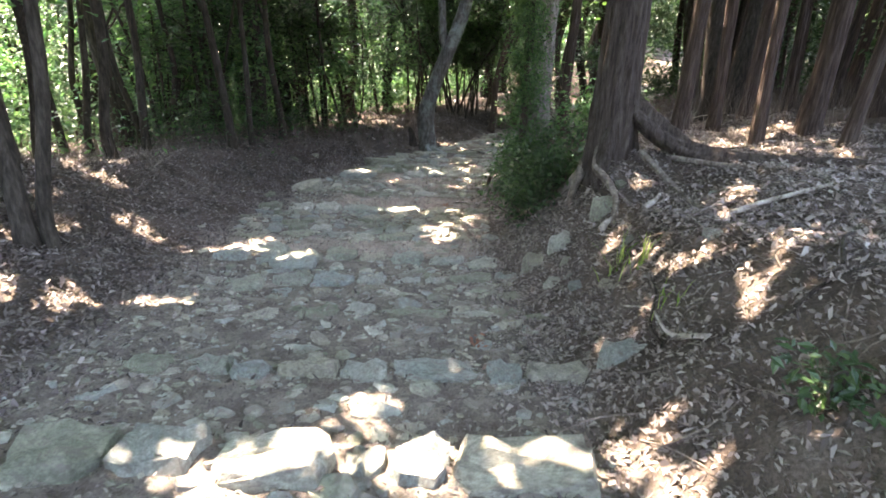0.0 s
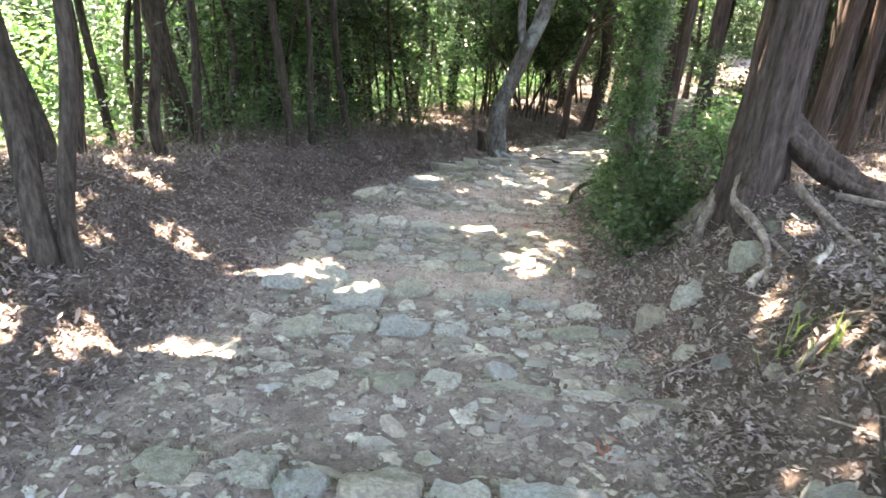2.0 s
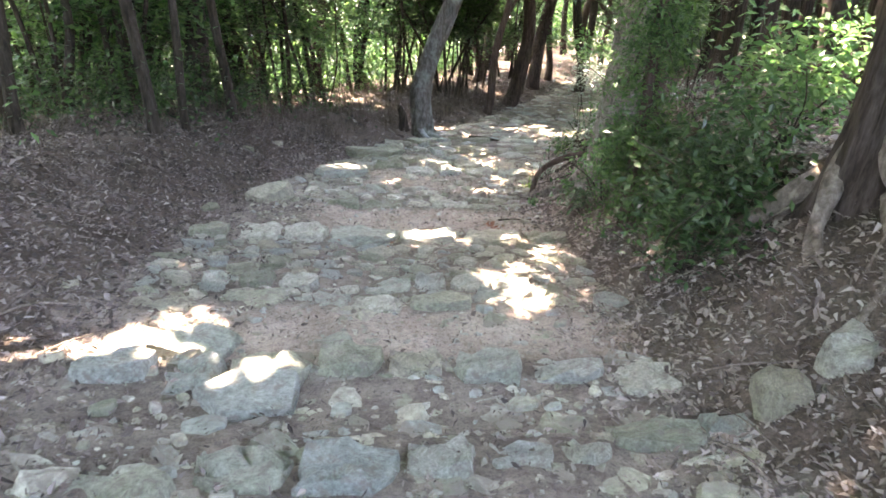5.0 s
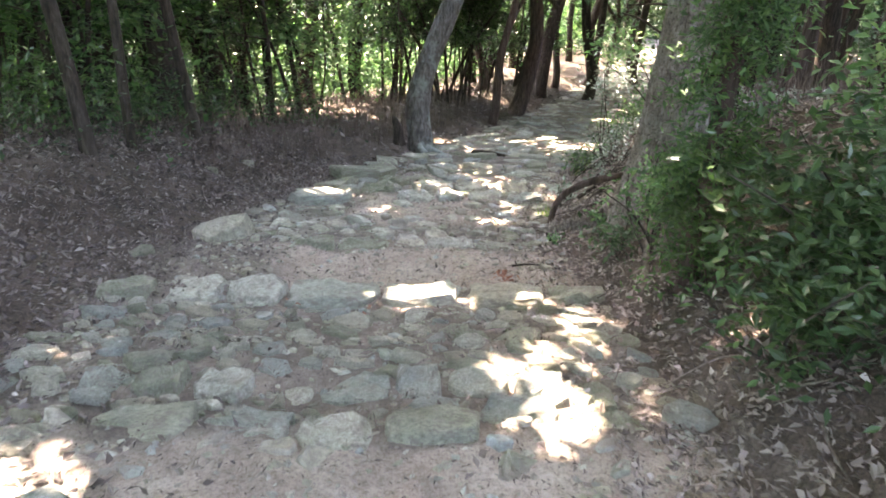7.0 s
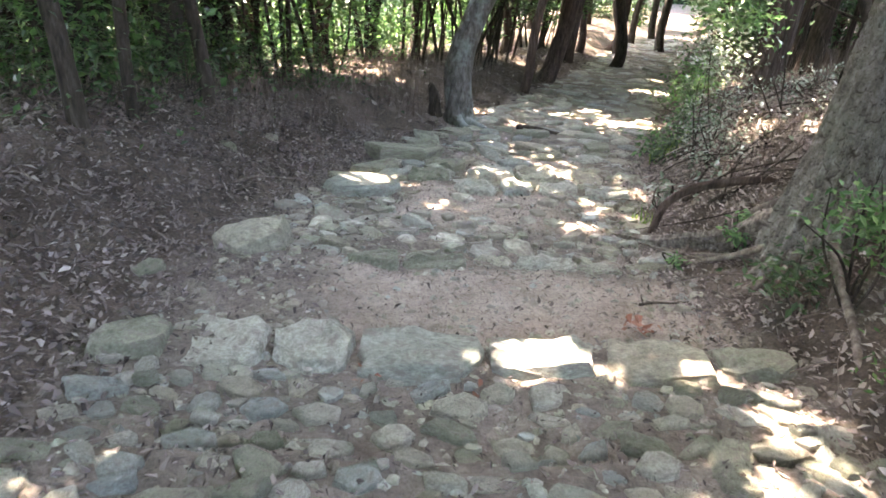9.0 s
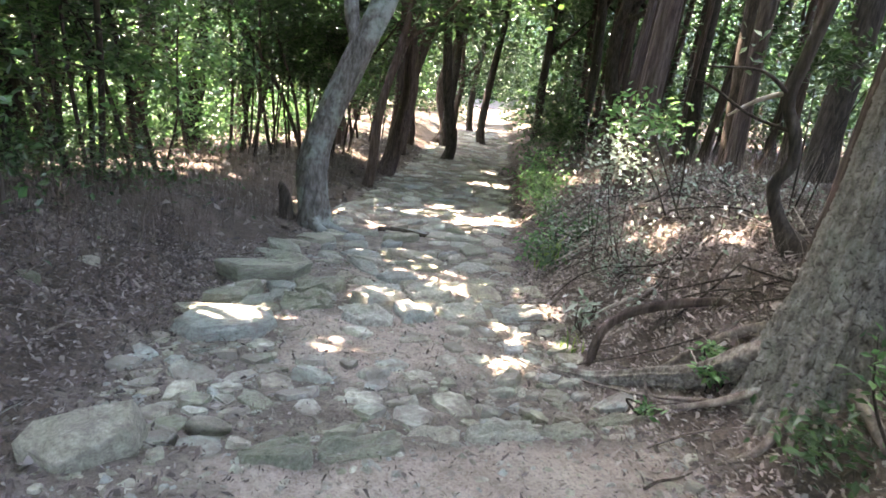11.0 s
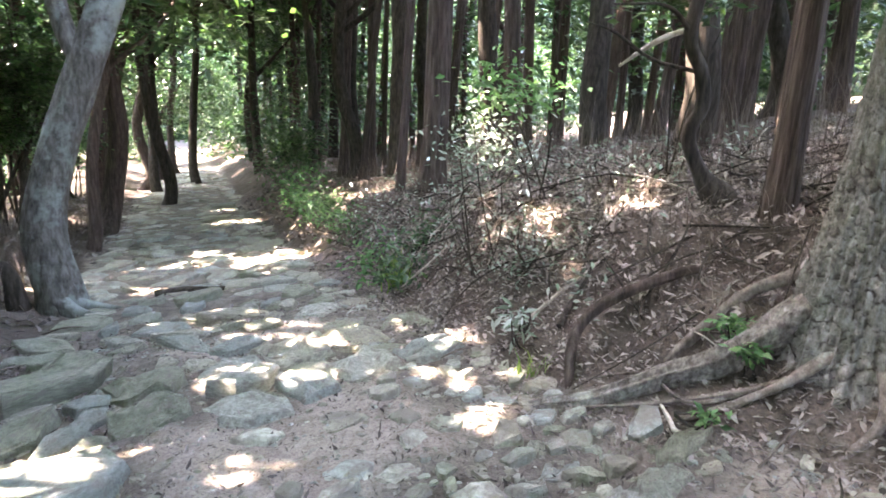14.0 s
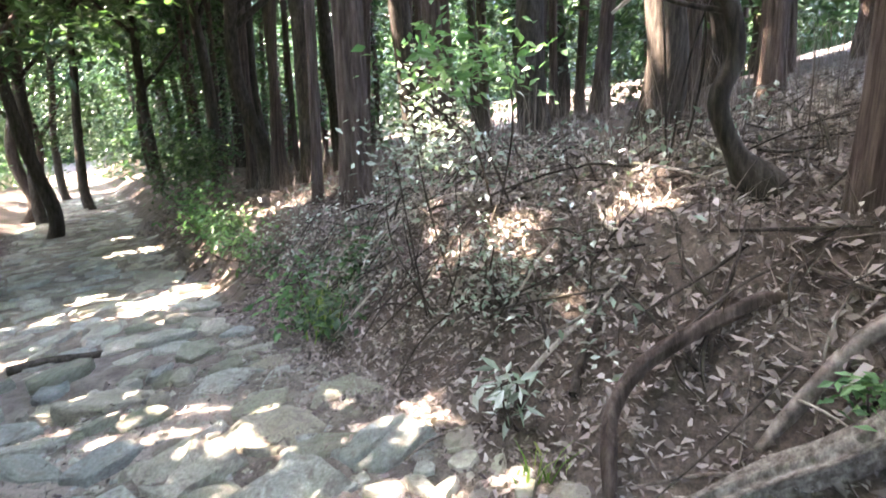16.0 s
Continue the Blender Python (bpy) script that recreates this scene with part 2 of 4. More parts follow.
def along(y):
    return np.interp(y, [-60, -12, -5, 0, 4, 5.5, 7.4, 8.5, 10.5, 12.5, 14.5, 17, 19, 25, 37, 60, 300],
                     [9, 2.6, 1.1, -.05, -.9, -1.25, -1.53, -1.76, -2.09, -2.37, -2.67, -3.15, -3.45, -4.2, -5.35, -7.5, -20])


def right_edge(y):
    return np.interp(y, [-60, -12, 0, 4, 6, 8.5, 10.5, 13, 15, 18, 25, 37, 60, 300], [1.2, 1.2, 1.0, .8, .6, .6, .62, 1.5, 2.2, 3.4, 6.3, 11.5, 21, 120])


def left_edge(y):
    return np.interp(y, [-60, -12, 0, 4, 6, 8.5, 10.5, 12, 13.5, 15, 18, 25, 37, 60, 300], [-2, -2, -2.2, -2.4, -2.5, -2.5, -2.3, -1.9, -1.3, -.5, .3, 3.2, 8, 17, 114])


def land(x, y, fine=True):
    """Height of the ground, for numbers or arrays."""
    x, y = np.asarray(x, float), np.asarray(y, float)
    z = along(y)
    dr, dl = x - right_edge(y), left_edge(y) - x
    z = z + np.where(dr > 0, np.interp(dr, [0, .3, 1, 2, 5, 15, 60, 300], [0, .2, .8, 1.03, 1.3, 1.9, 5, 14]) * np.interp(y, [8, 11, 16, 22], [1.0, 1.0, .85, .7]), 0)
    low = np.interp(dl, [0, .4, 1.2, 3, 6, 20, 60, 300], [0, .08, .22, .3, .1, -2.5, -9, -20])
    high = np.interp(dl, [0, .4, .8, 1.3, 2, 3, 6, 20, 60, 300], [0, .1, .28, .52, .6, .55, .2, -2.5, -9, -20])
    z = z + np.where(dl > 0, low + (high - low) * np.interp(y, [2, 5, 12, 15], [.5, 1, 1, .3]), 0)
    z = z + .26 * np.exp(-((x - 1.9) ** 2 + (y - 6.4) ** 2) / .3)           # root plate of the cypress
    z = z + .33 * np.exp(-((x - 2.2) ** 2 + (y - 8.8) ** 2) / .6)            # hump behind the pine
    on = np.clip(1 - np.maximum(dr, dl) / 0.4, 0, 1)
    st = np.asarray(STEPS)
    k = np.clip(np.searchsorted(st, y) - 1, 0, len(st) - 2)
    run = st[k + 1] - st[k]
    s = np.clip((y - st[k]) / run, 0, 1)
    drop = 0.07 * np.clip(run, 0, 1)
    ease = np.clip((y - st[k]) / 0.09, 0, 1)
    inside = (y > st[0]) & (y < st[-1])
    z = z + np.where(inside, on * drop * (np.where(ease < 1, 0.5 - ease, s - 0.5)), 0)
    if fine:
        off = np.clip(np.maximum(dr, dl) / 0.5, 0, 1)
        z = z + (relief(x, y, 1.1) - .5) * (0.05 + 0.16 * off) + (relief(x, y, 4.3, 1) - .5) * (0.03 + 0.06 * off) + (relief(x, y, 14, 2) - .5) * 0.022
    return z


# Bare worn treads: y from, y to, x from, x to
EARTH = [(8.74, 9.58, -1.6, .5), (6.2, 6.76, -2.6, .5), (10.6, 11.55, -1.2, .1), (12.6, 13.0, -.5, .8)]


def lay(x, y):
    return float(land(x, y))


def axis_steps(lo, hi, near_lo, near_hi, fine, grow):
    a = list(np.arange(near_lo, near_hi + 1e-6, fine))
    for sign, end in ((-1, lo), (1, hi)):
        d, p = fine, (near_lo if sign < 0 else near_hi)
        while (p - end) * sign < 0:
            d *= grow
            p += sign * d
            a.append(p)
    return np.array(sorted(a))


gx = axis_steps(-280, 280, -4.5, 5.0, 0.055, 1.09)
gy = axis_steps(-55, 290, 0.5, 17.5, 0.055, 1.07)
XX, YY = np.meshgrid(gx, gy)
ZZ = land(XX, YY)
nx, ny = len(gx), len(gy)
idx = np.arange(nx * ny).reshape(ny, nx)
quads = np.stack([idx[:-1, :-1], idx[:-1, 1:], idx[1:, 1:], idx[1:, :-1]], -1).reshape(-1, 4)
ground_mesh = mesh_of("ground", np.stack([XX, YY, ZZ], -1).reshape(-1, 3), quads, SOIL)
trod = np.clip(0.5 - np.maximum(XX - right_edge(YY), left_edge(YY) - XX) * 1.2, 0, 1)
ground_mesh.attributes.new("trod", "FLOAT", "POINT").data.foreach_set("value", trod.ravel().astype(np.float32))
worn = np.zeros_like(XX)
for a, b, c, d in EARTH:
    inside = np.minimum(np.minimum(XX - c, d - XX), np.minimum(YY - a, b - YY)) + (relief(XX, YY, 5, 1) - .5) * .25
    worn = np.maximum(worn, np.clip(inside / .16 + .5, 0, 1))
ground_mesh.attributes.new("worn", "FLOAT", "POINT").data.foreach_set("value", worn.ravel().astype(np.float32))
ground = tagged(new("ground", ground_mesh), "brown forest soil and trodden earth sloping downhill", "ground", kind="structure")


# ---- shapes that grow ----
def spline(points, n):
    """A smooth line of n points through the given ones (and their radii, as a fourth number)."""
    p = np.asarray(points, float)
    q = np.vstack([2 * p[0] - p[1], p, 2 * p[-1] - p[-2]])
    out = []
    for u in np.linspace(0, len(p) - 1.0001, n):
        i, f = int(u), u - int(u)
        a, b, c, d = q[i:i + 4]
        out.append(0.5 * (2 * b + (c - a) * f + (2 * a - 5 * b + 4 * c - d) * f * f + (3 * b - a - 3 * c + d) * f ** 3))
    return np.array(out)


def tube(points, sides=10, rings=24, ridge=0.06, lobes=0, flare=0.0, flare_h=0.5, seed=0):
    """A tapered, ridged limb along points (x, y, z, radius); lobes and flare shape a buttressed foot."""
    p = spline(points, rings)
    c, r = p[:, :3], np.maximum(p[:, 3], 0.002)
    t = np.gradient(c, axis=0)
    t /= np.linalg.norm(t, axis=1)[:, None]
    ref = np.array([1.0, 0, 0]) if abs(t[0, 0]) < 0.8 else np.array([0, 1.0, 0])
    ang = np.linspace(0, 2 * np.pi, sides, endpoint=False)
    dist = np.concatenate([[0], np.cumsum(np.linalg.norm(np.diff(c, axis=0), axis=1))])
    verts = []
    for k in range(rings):
        u = ref - t[k] * (ref @ t[k])
        u /= np.linalg.norm(u)
        ref = u
        v = np.cross(t[k], u)
        m = 1 + ridge * 2 * (relief(ang * sides / 9.0 + seed * 7.3, np.full(sides, dist[k] * 1.7 + seed), 1.0, 3) - 0.5)
        m += ridge * 1.3 * (relief(ang * sides / 3.2 + seed * 3.1, np.full(sides, dist[k] * 6.0), 1.0, 1) - 0.5)
        if flare:
            near = math.exp(-dist[k] / flare_h)
            m += flare * near * (0.45 + 0.55 * np.maximum(0, np.cos(lobes * ang / 1.0 + seed)) ** 1.5)
        verts.append(c[k] + (np.cos(ang) * r[k] * m)[:, None] * u + (np.sin(ang) * r[k] * m)[:, None] * v)
    verts = np.concatenate(verts + [c[-1:]])
    i = np.arange(rings - 1)[:, None] * sides
    j = np.arange(sides)[None, :]
    a, b = i + j, i + (j + 1) % sides
    faces = [tuple(f) for f in np.stack([a, b, b + sides, a + sides], -1).reshape(-1, 4).tolist()]
    top = (rings - 1) * sides
    faces += [(top + s, top + (s + 1) % sides, len(verts) - 1) for s in range(sides)]
    return verts, faces


def joined(pieces):
    verts, faces, n = [], [], 0
    for v, f in pieces:
        verts.append(np.asarray(v))
        faces += [tuple(i + n for i in q) for q in f]
        n += len(v)
    return np.concatenate(verts), faces


# Openings in the canopy through which the sun reaches the ground: x, y, radius of the bright patch
SUN_PATCHES = [(-1.0, 2.2, .2), (-.6, 2.2, .3), (-.05, 2.3, .24), (.35, 2.3, .15), (.95, 2.4, .26), (1.0, 2.0, .22), (.3, 3.25, .12), (-.3, 2.85, .2), (1.0, 3.4, .12), (-3.0, 4.25, .3), (-2.65, 4.45, .25), (-2.15, 4.5, .25), (-3.5, 5.2, .2),
               (-3.6, 6.0, .2), (-3.95, 6.5, .18), (-3.2, 6.6, .2), (-4.1, 8.3, .22), (-4.6, 7.7, .22), (-4.9, 8.5, .2), (-3.9, 7.4, .25), (-2.38, 6.16, .16), (-1.85, 6.6, .24), (-1.37, 5.9, .18), (-1.9, 6.05, .18), (-1.6, 6.5, .12), (-2.15, 6.45, .14), (-.05, 7.35, .2), (.1, 6.95, .16), (.2, 7.7, .16), (-.62, 8.45, .22), (.2, 8.35, .12),
               (-1.6, 11.52, .46), (-.4, 12.0, .18), (-.88, 11.0, .15), (.2, 10.65, .14), (.5, 11.0, .12), (.0, 11.65, .16), (2.6, 16.6, .4), (2.2, 18.2, .35), (1.4, 17.4, .3), (4.6, 22, .5), (5.6, 24.5, .4), (1.95, 11.0, .26), (2.25, 11.1, .2), (1.5, 11.3, .12), (1.9, 12.2, .2), (2.3, 12.6, .2), (2.3, 10.5, .14), (1.95, 11.7, .3), (1.5, 11.2, .16), (-.2, 17.2, .4), (-2.8, 13.3, .15), (1.8, 11.7, .12), (3.2, 9.6, .25), (.35, 12.2, .14), (.9, 11.6, .12), (1.1, 13.2, .12), (.6, 14.2, .14), (1.6, 15.4, .2), (.4, 15.6, .14), (-2.3, 7.4, .15), (1.6, 3.9, .15), (1.9, 4.35, .12), (1.3, 4.9, .1), (2.3, 4.9, .15), (1.75, 3.2, .16), (2.2, 3.7, .12), (1.5, 5.3, .1), (1.45, 4.35, .12), (-.35, 8.45, .1), (.55, 8.0, .1), (-.15, 6.6, .1)]

# Parts of the canopy that are thinner: x, y, radius on the ground, share of leaves left
THIN = [(.3, 11.7, 1.5, .68), (-.9, 9.8, 1.3, .9), (.9, 14.0, 1.5, .78), (1.6, 16.4, 1.4, .72), (2.2, 11.6, 1.5, .95), (2.4, 4.2, 1.2, .95), (-2.4, 19.5, 2.0, .95), (-7, 8.5, 2.6, .78), (-2, 28, 3, .7), (3, 33, 4, .7), (1.0, 9.8, 1.0, .86), (.5, 26, 2.6, .7), (-3.4, 7.5, 1.5, .75), (-.6, 4.2, 1.6, .9)]

# The strip of open sky over the lower path: x, y, radius
OPEN_SKY = [(.1, 10.6, 1.2), (.5, 11.3, 1.45), (.7, 12.8, 1.8), (1.0, 14.6, 1.75)]


def shaded(p):
    """Which of the points p would not stand between the sun and a bright patch."""
    keep = np.ones(len(p), bool)
    for x, y, r in SUN_PATCHES:
        s = (p[:, 2] - float(land(x, y, False))) / TO_SUN.z
        dx, dy = p[:, 0] - TO_SUN.x * s - x, p[:, 1] - TO_SUN.y * s - y
        ragged = (r + 0.1) * (.72 + .6 * relief((x + dx) * 5, (y + dy) * 5, 1.0, 1))
        keep &= ~((dx * dx + dy * dy < ragged ** 2) & (s > 1.2))
    high = p[:, 2] - land(p[:, 0], p[:, 1], False) > 3.4
    for x, y, r in OPEN_SKY:
        keep &= ~(((p[:, 0] - x) ** 2 + (p[:, 1] - y) ** 2 < (r * (.7 + .6 * relief(p[:, 0], p[:, 1], 1.3, 0))) ** 2) & high)
    for x, y, r, left in THIN:
        s = (p[:, 2] - float(land(x, y, False))) / TO_SUN.z
        dx, dy = p[:, 0] - TO_SUN.x * s - x, p[:, 1] - TO_SUN.y * s - y
        keep &= ~((dx * dx + dy * dy < r * r) & (s > (1.2 if x > -3 else 4.2)) & (relief(p[:, 0] * 3.1, p[:, 1] * 3.1, 1.0, 2) + rng.random(len(p)) * .5 > left))
    return keep


def leaves(p, size, aspect=0.45, flat=0.5, wild=0.35, gen=rng):
    """A folded blade at every point of p."""
    n = len(p)
    d = gen.normal(size=(n, 3))
    d[:, 2] = d[:, 2] * flat - 0.25
    d /= np.linalg.norm(d, axis=1)[:, None]
    up = gen.normal(size=(n, 3)) * 0.5 + np.array([0, 0, 1.0])
    side = np.cross(d, up)
    side /= np.linalg.norm(side, axis=1)[:, None]
    nor = np.cross(side, d)
    ln = (size * (1 + wild * gen.uniform(-1, 1, n)))[:, None]
    w = ln * aspect * 0.5
    mid = p + d * ln * 0.45
    v = np.stack([p, mid + side * w + nor * w * 0.35, p + d * ln, mid - side * w + nor * w * 0.35], 1).reshape(-1, 3)
    return v, np.arange(4 * n).reshape(n, 4)


def clumps(centre, radii, count, each, spread, gen=rng, hollow=0.45):
    """Points in uneven clumps inside an ellipsoid."""
    u = gen.normal(size=(count, 3))
    u /= np.linalg.norm(u, axis=1)[:, None]
    u *= (hollow + (1 - hollow) * gen.random(count))[:, None]
    c = np.asarray(centre) + u * np.asarray(radii)
    k = gen.integers(max(1, each // 2), each * 2, count)
    p = np.repeat(c, k, 0)
    q = gen.normal(size=p.shape) * spread
    q[:, 2] *= 0.6
    return p + q


def crown_mesh(ob, points, size, material, aspect=0.45, flat=0.5, light=True):
    """Leaves at points of the world, as a mesh in the frame of ob."""
    if light:
        points = points[shaded(points)]
    v, f = leaves(points - np.array(ob.location), size, aspect, flat)
    return mesh_of("crown", v, f, material, False)


def plant(name, x, y, label, category, group="", z=None):
    ob = new(name)
    ob.location = (x, y, lay(x, y) if z is None else z)
    return tagged(ob, label, category, group)


def limb_mesh(name, points, material, **kw):
    v, f = tube(points, **kw)
    return mesh_of(name, v, f, material)


def plated_trunk(points, seed):
    """A trunk whose bark is broken into long raised plates with deep cracks between them."""
    sides, rings = 190, 330
    v, f = tube(points, sides=sides, rings=rings, ridge=.07, lobes=4, flare=.4, flare_h=.32, seed=seed)
    c = spline(points, rings)
    g = np.random.default_rng(seed)
    cols, tall = 40, .085
    jit = g.uniform(-.42, .42, (cols, 64, 2))
    high = g.uniform(.5, 1.0, (cols, 64))
    u = np.tile(np.arange(sides) / sides * cols, rings)
    h = np.repeat(c[:, 2], sides)
    h = h + .05 * (relief(u * 1.3, h * 8, 1.0, 2) - .5)
    w = h / tall + 8
    u = u + .9 * (relief(u * .9, w * 1.1, 1.0, 0) - .5)
    best, second, own = np.full(len(u), 9.0), np.full(len(u), 9.0), np.zeros(len(u))
    for du in (-2, -1, 0, 1, 2):
        for dw in (-2, -1, 0, 1, 2):
            i, j = np.floor(u).astype(int) + du, np.floor(w).astype(int) + dw
            q = jit[i % cols, j % 64]
            d = np.hypot(i + .5 + q[:, 0] - u, j + .5 + q[:, 1] + .5 * (i % 2) - w)
            closer = d < best
            second = np.where(closer, best, np.minimum(second, d))
            own = np.where(closer, high[i % cols, j % 64], own)
            best = np.minimum(best, d)
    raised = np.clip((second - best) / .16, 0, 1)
    lift = raised ** .5 * (.008 + .017 * own) + .009 * (relief(u * 4, w * 7, 1.0, 1) - .5)
    ctr = np.repeat(c[:, :3], sides, 0)
    out = v[:-1] - ctr
    out /= np.linalg.norm(out, axis=1)[:, None]
    v[:-1] += out * (lift - .012)[:, None]
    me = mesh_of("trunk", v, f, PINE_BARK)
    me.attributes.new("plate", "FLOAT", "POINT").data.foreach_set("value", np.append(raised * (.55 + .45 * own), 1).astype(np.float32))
    return me


# ---- large trees beside the path ----
# Cypress on the right bank, its roots bared by the cut of the path
cyp = plant("cypress_tree", 1.62, 6.58, "large brown cypress with bared roots on the bank", "tree")
bz = cyp.location.z
part("trunk", limb_mesh("trunk", [(0.02, -.06, -.5, .28), (0.02, -.08, 0.1, .24), (0, -.08, .6, .205), (0.0, -.06, 1.6, .188), (.02, -.08, 3.2, .18), (.1, -.1, 8, .16), (.2, 0, 11, .04)], CYPRESS_BARK, sides=56, rings=60, ridge=.12, lobes=7, flare=.26, flare_h=.3, seed=2), cyp, "fibrous reddish-brown bark")


def roots(parent, lines, material, name="root", sides=12, rise=True):
    """Roots along points (x, y, height over the ground, or in the world with rise=False, radius)."""
    for k, ln in enumerate(lines):
        pts = []
        for x, y, lift, r in ln:
            pts.append((x - parent.location.x, y - parent.location.y, (lay(x, y) if rise else 0) + lift - parent.location.z, r * .82))
        part(name, limb_mesh(name, pts, material, sides=sides, rings=44, ridge=.26, seed=k + 3), parent)


roots(cyp, [
    [(1.6, 6.5, -.1, .1), (1.43, 6.52, -.34, .07), (1.33, 6.43, -.54, .05), (1.275, 6.37, -.72, .04), (1.18, 6.18, -.84, .03), (1.1, 6.0, -.95, .016)],
    [(1.29, 6.38, -.68, .04), (1.25, 6.22, -.8, .03), (1.22, 6.06, -.88, .022), (1.2, 5.95, -.97, .012)],
    [(1.55, 6.45, -.15, .09), (1.45, 6.22, -.34, .055), (1.49, 6.04, -.38, .048), (1.53, 5.84, -.42, .042), (1.53, 5.62, -.5, .034), (1.48, 5.43, -.59, .026), (1.46, 5.28, -.72, .014)],
    [(1.47, 6.2, -.36, .03), (1.44, 6.1, -.5, .024), (1.4, 6.01, -.61, .022), (1.38, 5.88, -.7, .02), (1.37, 5.72, -.8, .012)],
    [(1.53, 5.8, -.44, .026), (1.6, 5.7, -.46, .02), (1.64, 5.5, -.5, .016), (1.63, 5.36, -.62, .01)],
], ROOT_BARK, rise=False)
roots(cyp, [
    [(1.5, 6.75, .12, .1), (1.3, 6.9, .05, .07), (1.1, 7.05, .0, .045), (.9, 7.2, -.06, .02)],
    [(1.5, 6.25, .05, .05), (1.34, 5.9, -.02, .035), (1.1, 5.7, .02, .022), (.98, 5.4, -.03, .012)],
    [(1.85, 6.2, .08, .05), (2.05, 5.6, .02, .03), (2.0, 5.0, .01, .022), (2.15, 4.5, -.02, .014)],
    [(2.1, 6.1, .03, .03), (2.5, 5.7, .02, .024), (3.0, 5.5, .01, .02), (3.5, 5.6, -.03, .012)],
], ROOT_BARK)
roots(cyp, [
    [(1.68, 6.5, .66, .1), (1.8, 6.44, .42, .13), (1.98, 6.34, .2, .14), (2.24, 6.2, .1, .13), (2.56, 6.04, .07, .11), (2.96, 5.92, .04, .09), (3.5, 5.75, .0, .08), (4.0, 5.6, -.06, .03)],
    [(1.6, 6.4, .5, .08), (1.52, 6.24, .22, .075), (1.47, 6.14, .1, .06), (1.46, 6.05, .0, .05), (1.5, 5.95, -.1, .03)],
], CYPRESS_BARK, "buttress_root", 28)
part("crown", crown_mesh(cyp, (clumps((1.7, 6.4, bz + 7.5), (2.6, 2.6, 3.6), 210, 16, .32)), .28, NEEDLE, .4), cyp, "dense dark green foliage")

# Pine with plated bark further down on the right
pine = plant("pine_tree", 1.2, 9.4, "large grey pine with thick plated bark and spreading roots", "tree")
pz = pine.location.z
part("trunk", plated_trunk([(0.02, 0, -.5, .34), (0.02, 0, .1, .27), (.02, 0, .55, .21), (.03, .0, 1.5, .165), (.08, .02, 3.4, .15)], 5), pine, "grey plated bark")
part("upper_trunk", limb_mesh("upper_trunk", [(.08, .02, 3.35, .165), (.3, .1, 6, .155), (.5, .2, 9, .15), (.6, .3, 12, .04)], THICK_ROOT, sides=40, rings=40, ridge=.1, seed=5), pine)
roots(pine, [[(1.08, 9.6, .14, .11), (.92, 9.88, .07, .075), (.78, 10.12, .045, .064), (.62, 10.36, .03, .052), (.45, 10.55, .0, .038), (.25, 10.7, -.06, .02)]], THICK_ROOT, sides=36)
roots(pine, [[(.68, 10.54, -2.1, .034), (.71, 10.57, -1.93, .036), (.79, 10.6, -1.81, .037), (.93, 10.57, -1.7, .038), (1.08, 10.46, -1.6, .038), (1.2, 10.35, -1.53, .036), (1.32, 10.25, -1.49, .036), (1.44, 10.14, -1.56, .022)]], CEDAR_BARK, sides=18, rise=False)
roots(pine, [
        [(1.3, 9.75, .04, .045), (1.2, 9.92, .04, .035), (1.05, 10.06, .03, .03), (.92, 10.16, -.01, .02)],
    [(1.15, 9.65, .04, .04), (1.06, 9.86, .03, .032), (.95, 9.98, .01, .026), (.84, 10.05, -.03, .018)],
    [(.95, 9.45, .1, .035), (.78, 9.62, .05, .024), (.66, 9.9, .02, .018), (.6, 10.15, -.03, .01)],
    [(.95, 9.3, .12, .04), (.78, 9.22, .04, .026), (.62, 9.32, -.01, .022), (.5, 9.5, -.05, .01)],
    [(1.05, 9.1, .12, .045), (.95, 8.8, .05, .032), (.85, 8.5, .01, .028), (.75, 8.2, -.05, .014)],
    [(.9, 9.5, .03, .02), (.76, 9.72, .04, .015), (.68, 10.05, .03, .012), (.5, 10.4, .02, .009)],
    [(.8, 9.66, .03, .014), (.7, 9.92, .05, .011), (.8, 10.2, .03, .01), (.72, 10.48, .0, .007)],
    [(1.0, 9.25, .1, .03), (.84, 9.14, .02, .022), (.8, 9.05, -.06, .014)],
    [(.93, 9.42, .05, .022), (.82, 9.38, -.02, .016), (.76, 9.4, -.08, .01)],
], ROOT_BARK)
part("crown", crown_mesh(pine, (clumps((1.4, 9.5, pz + 8.5), (2.8, 2.8, 3.0), 200, 16, .34)), .28, NEEDLE, .35), pine, "dark green needles")

# Grey tree leaning over the path, forked above head height
bent = plant("leaning_tree", -0.5, 15.3, "grey lichened tree leaning over the path, forked", "tree")
part("trunk", limb_mesh("trunk", [(0, 0, -.3, .24), (0.02, 0, .15, .2), (-.04, .1, .7, .185), (.08, .12, 1.3, .16), (.38, .1, 2.1, .15), (.72, .1, 3.0, .14), (1.1, .2, 4.6, .11), (1.4, .3, 7.5, .05)], GREY_BARK, sides=36, rings=50, ridge=.07, lobes=4, flare=.5, flare_h=.3, seed=8), bent, "pale grey lichened bark")
part("limb", limb_mesh("limb", [(.42, .1, 2.15, .09), (.3, .25, 2.6, .09), (.26, .45, 3.3, .08), (.1, .9, 4.8, .06), (-.2, 1.3, 7, .02)], GREY_BARK, sides=20, rings=26, seed=9), bent)
part("stump", limb_mesh("stump", [(-.3, .05, -.1, .1), (-.34, .03, .3, .07), (-.4, 0, .5, .045), (-.42, 0, .56, .012)], DARK_BARK, sides=16, rings=14, ridge=.2, seed=4), bent, "dead broken stump at the foot")
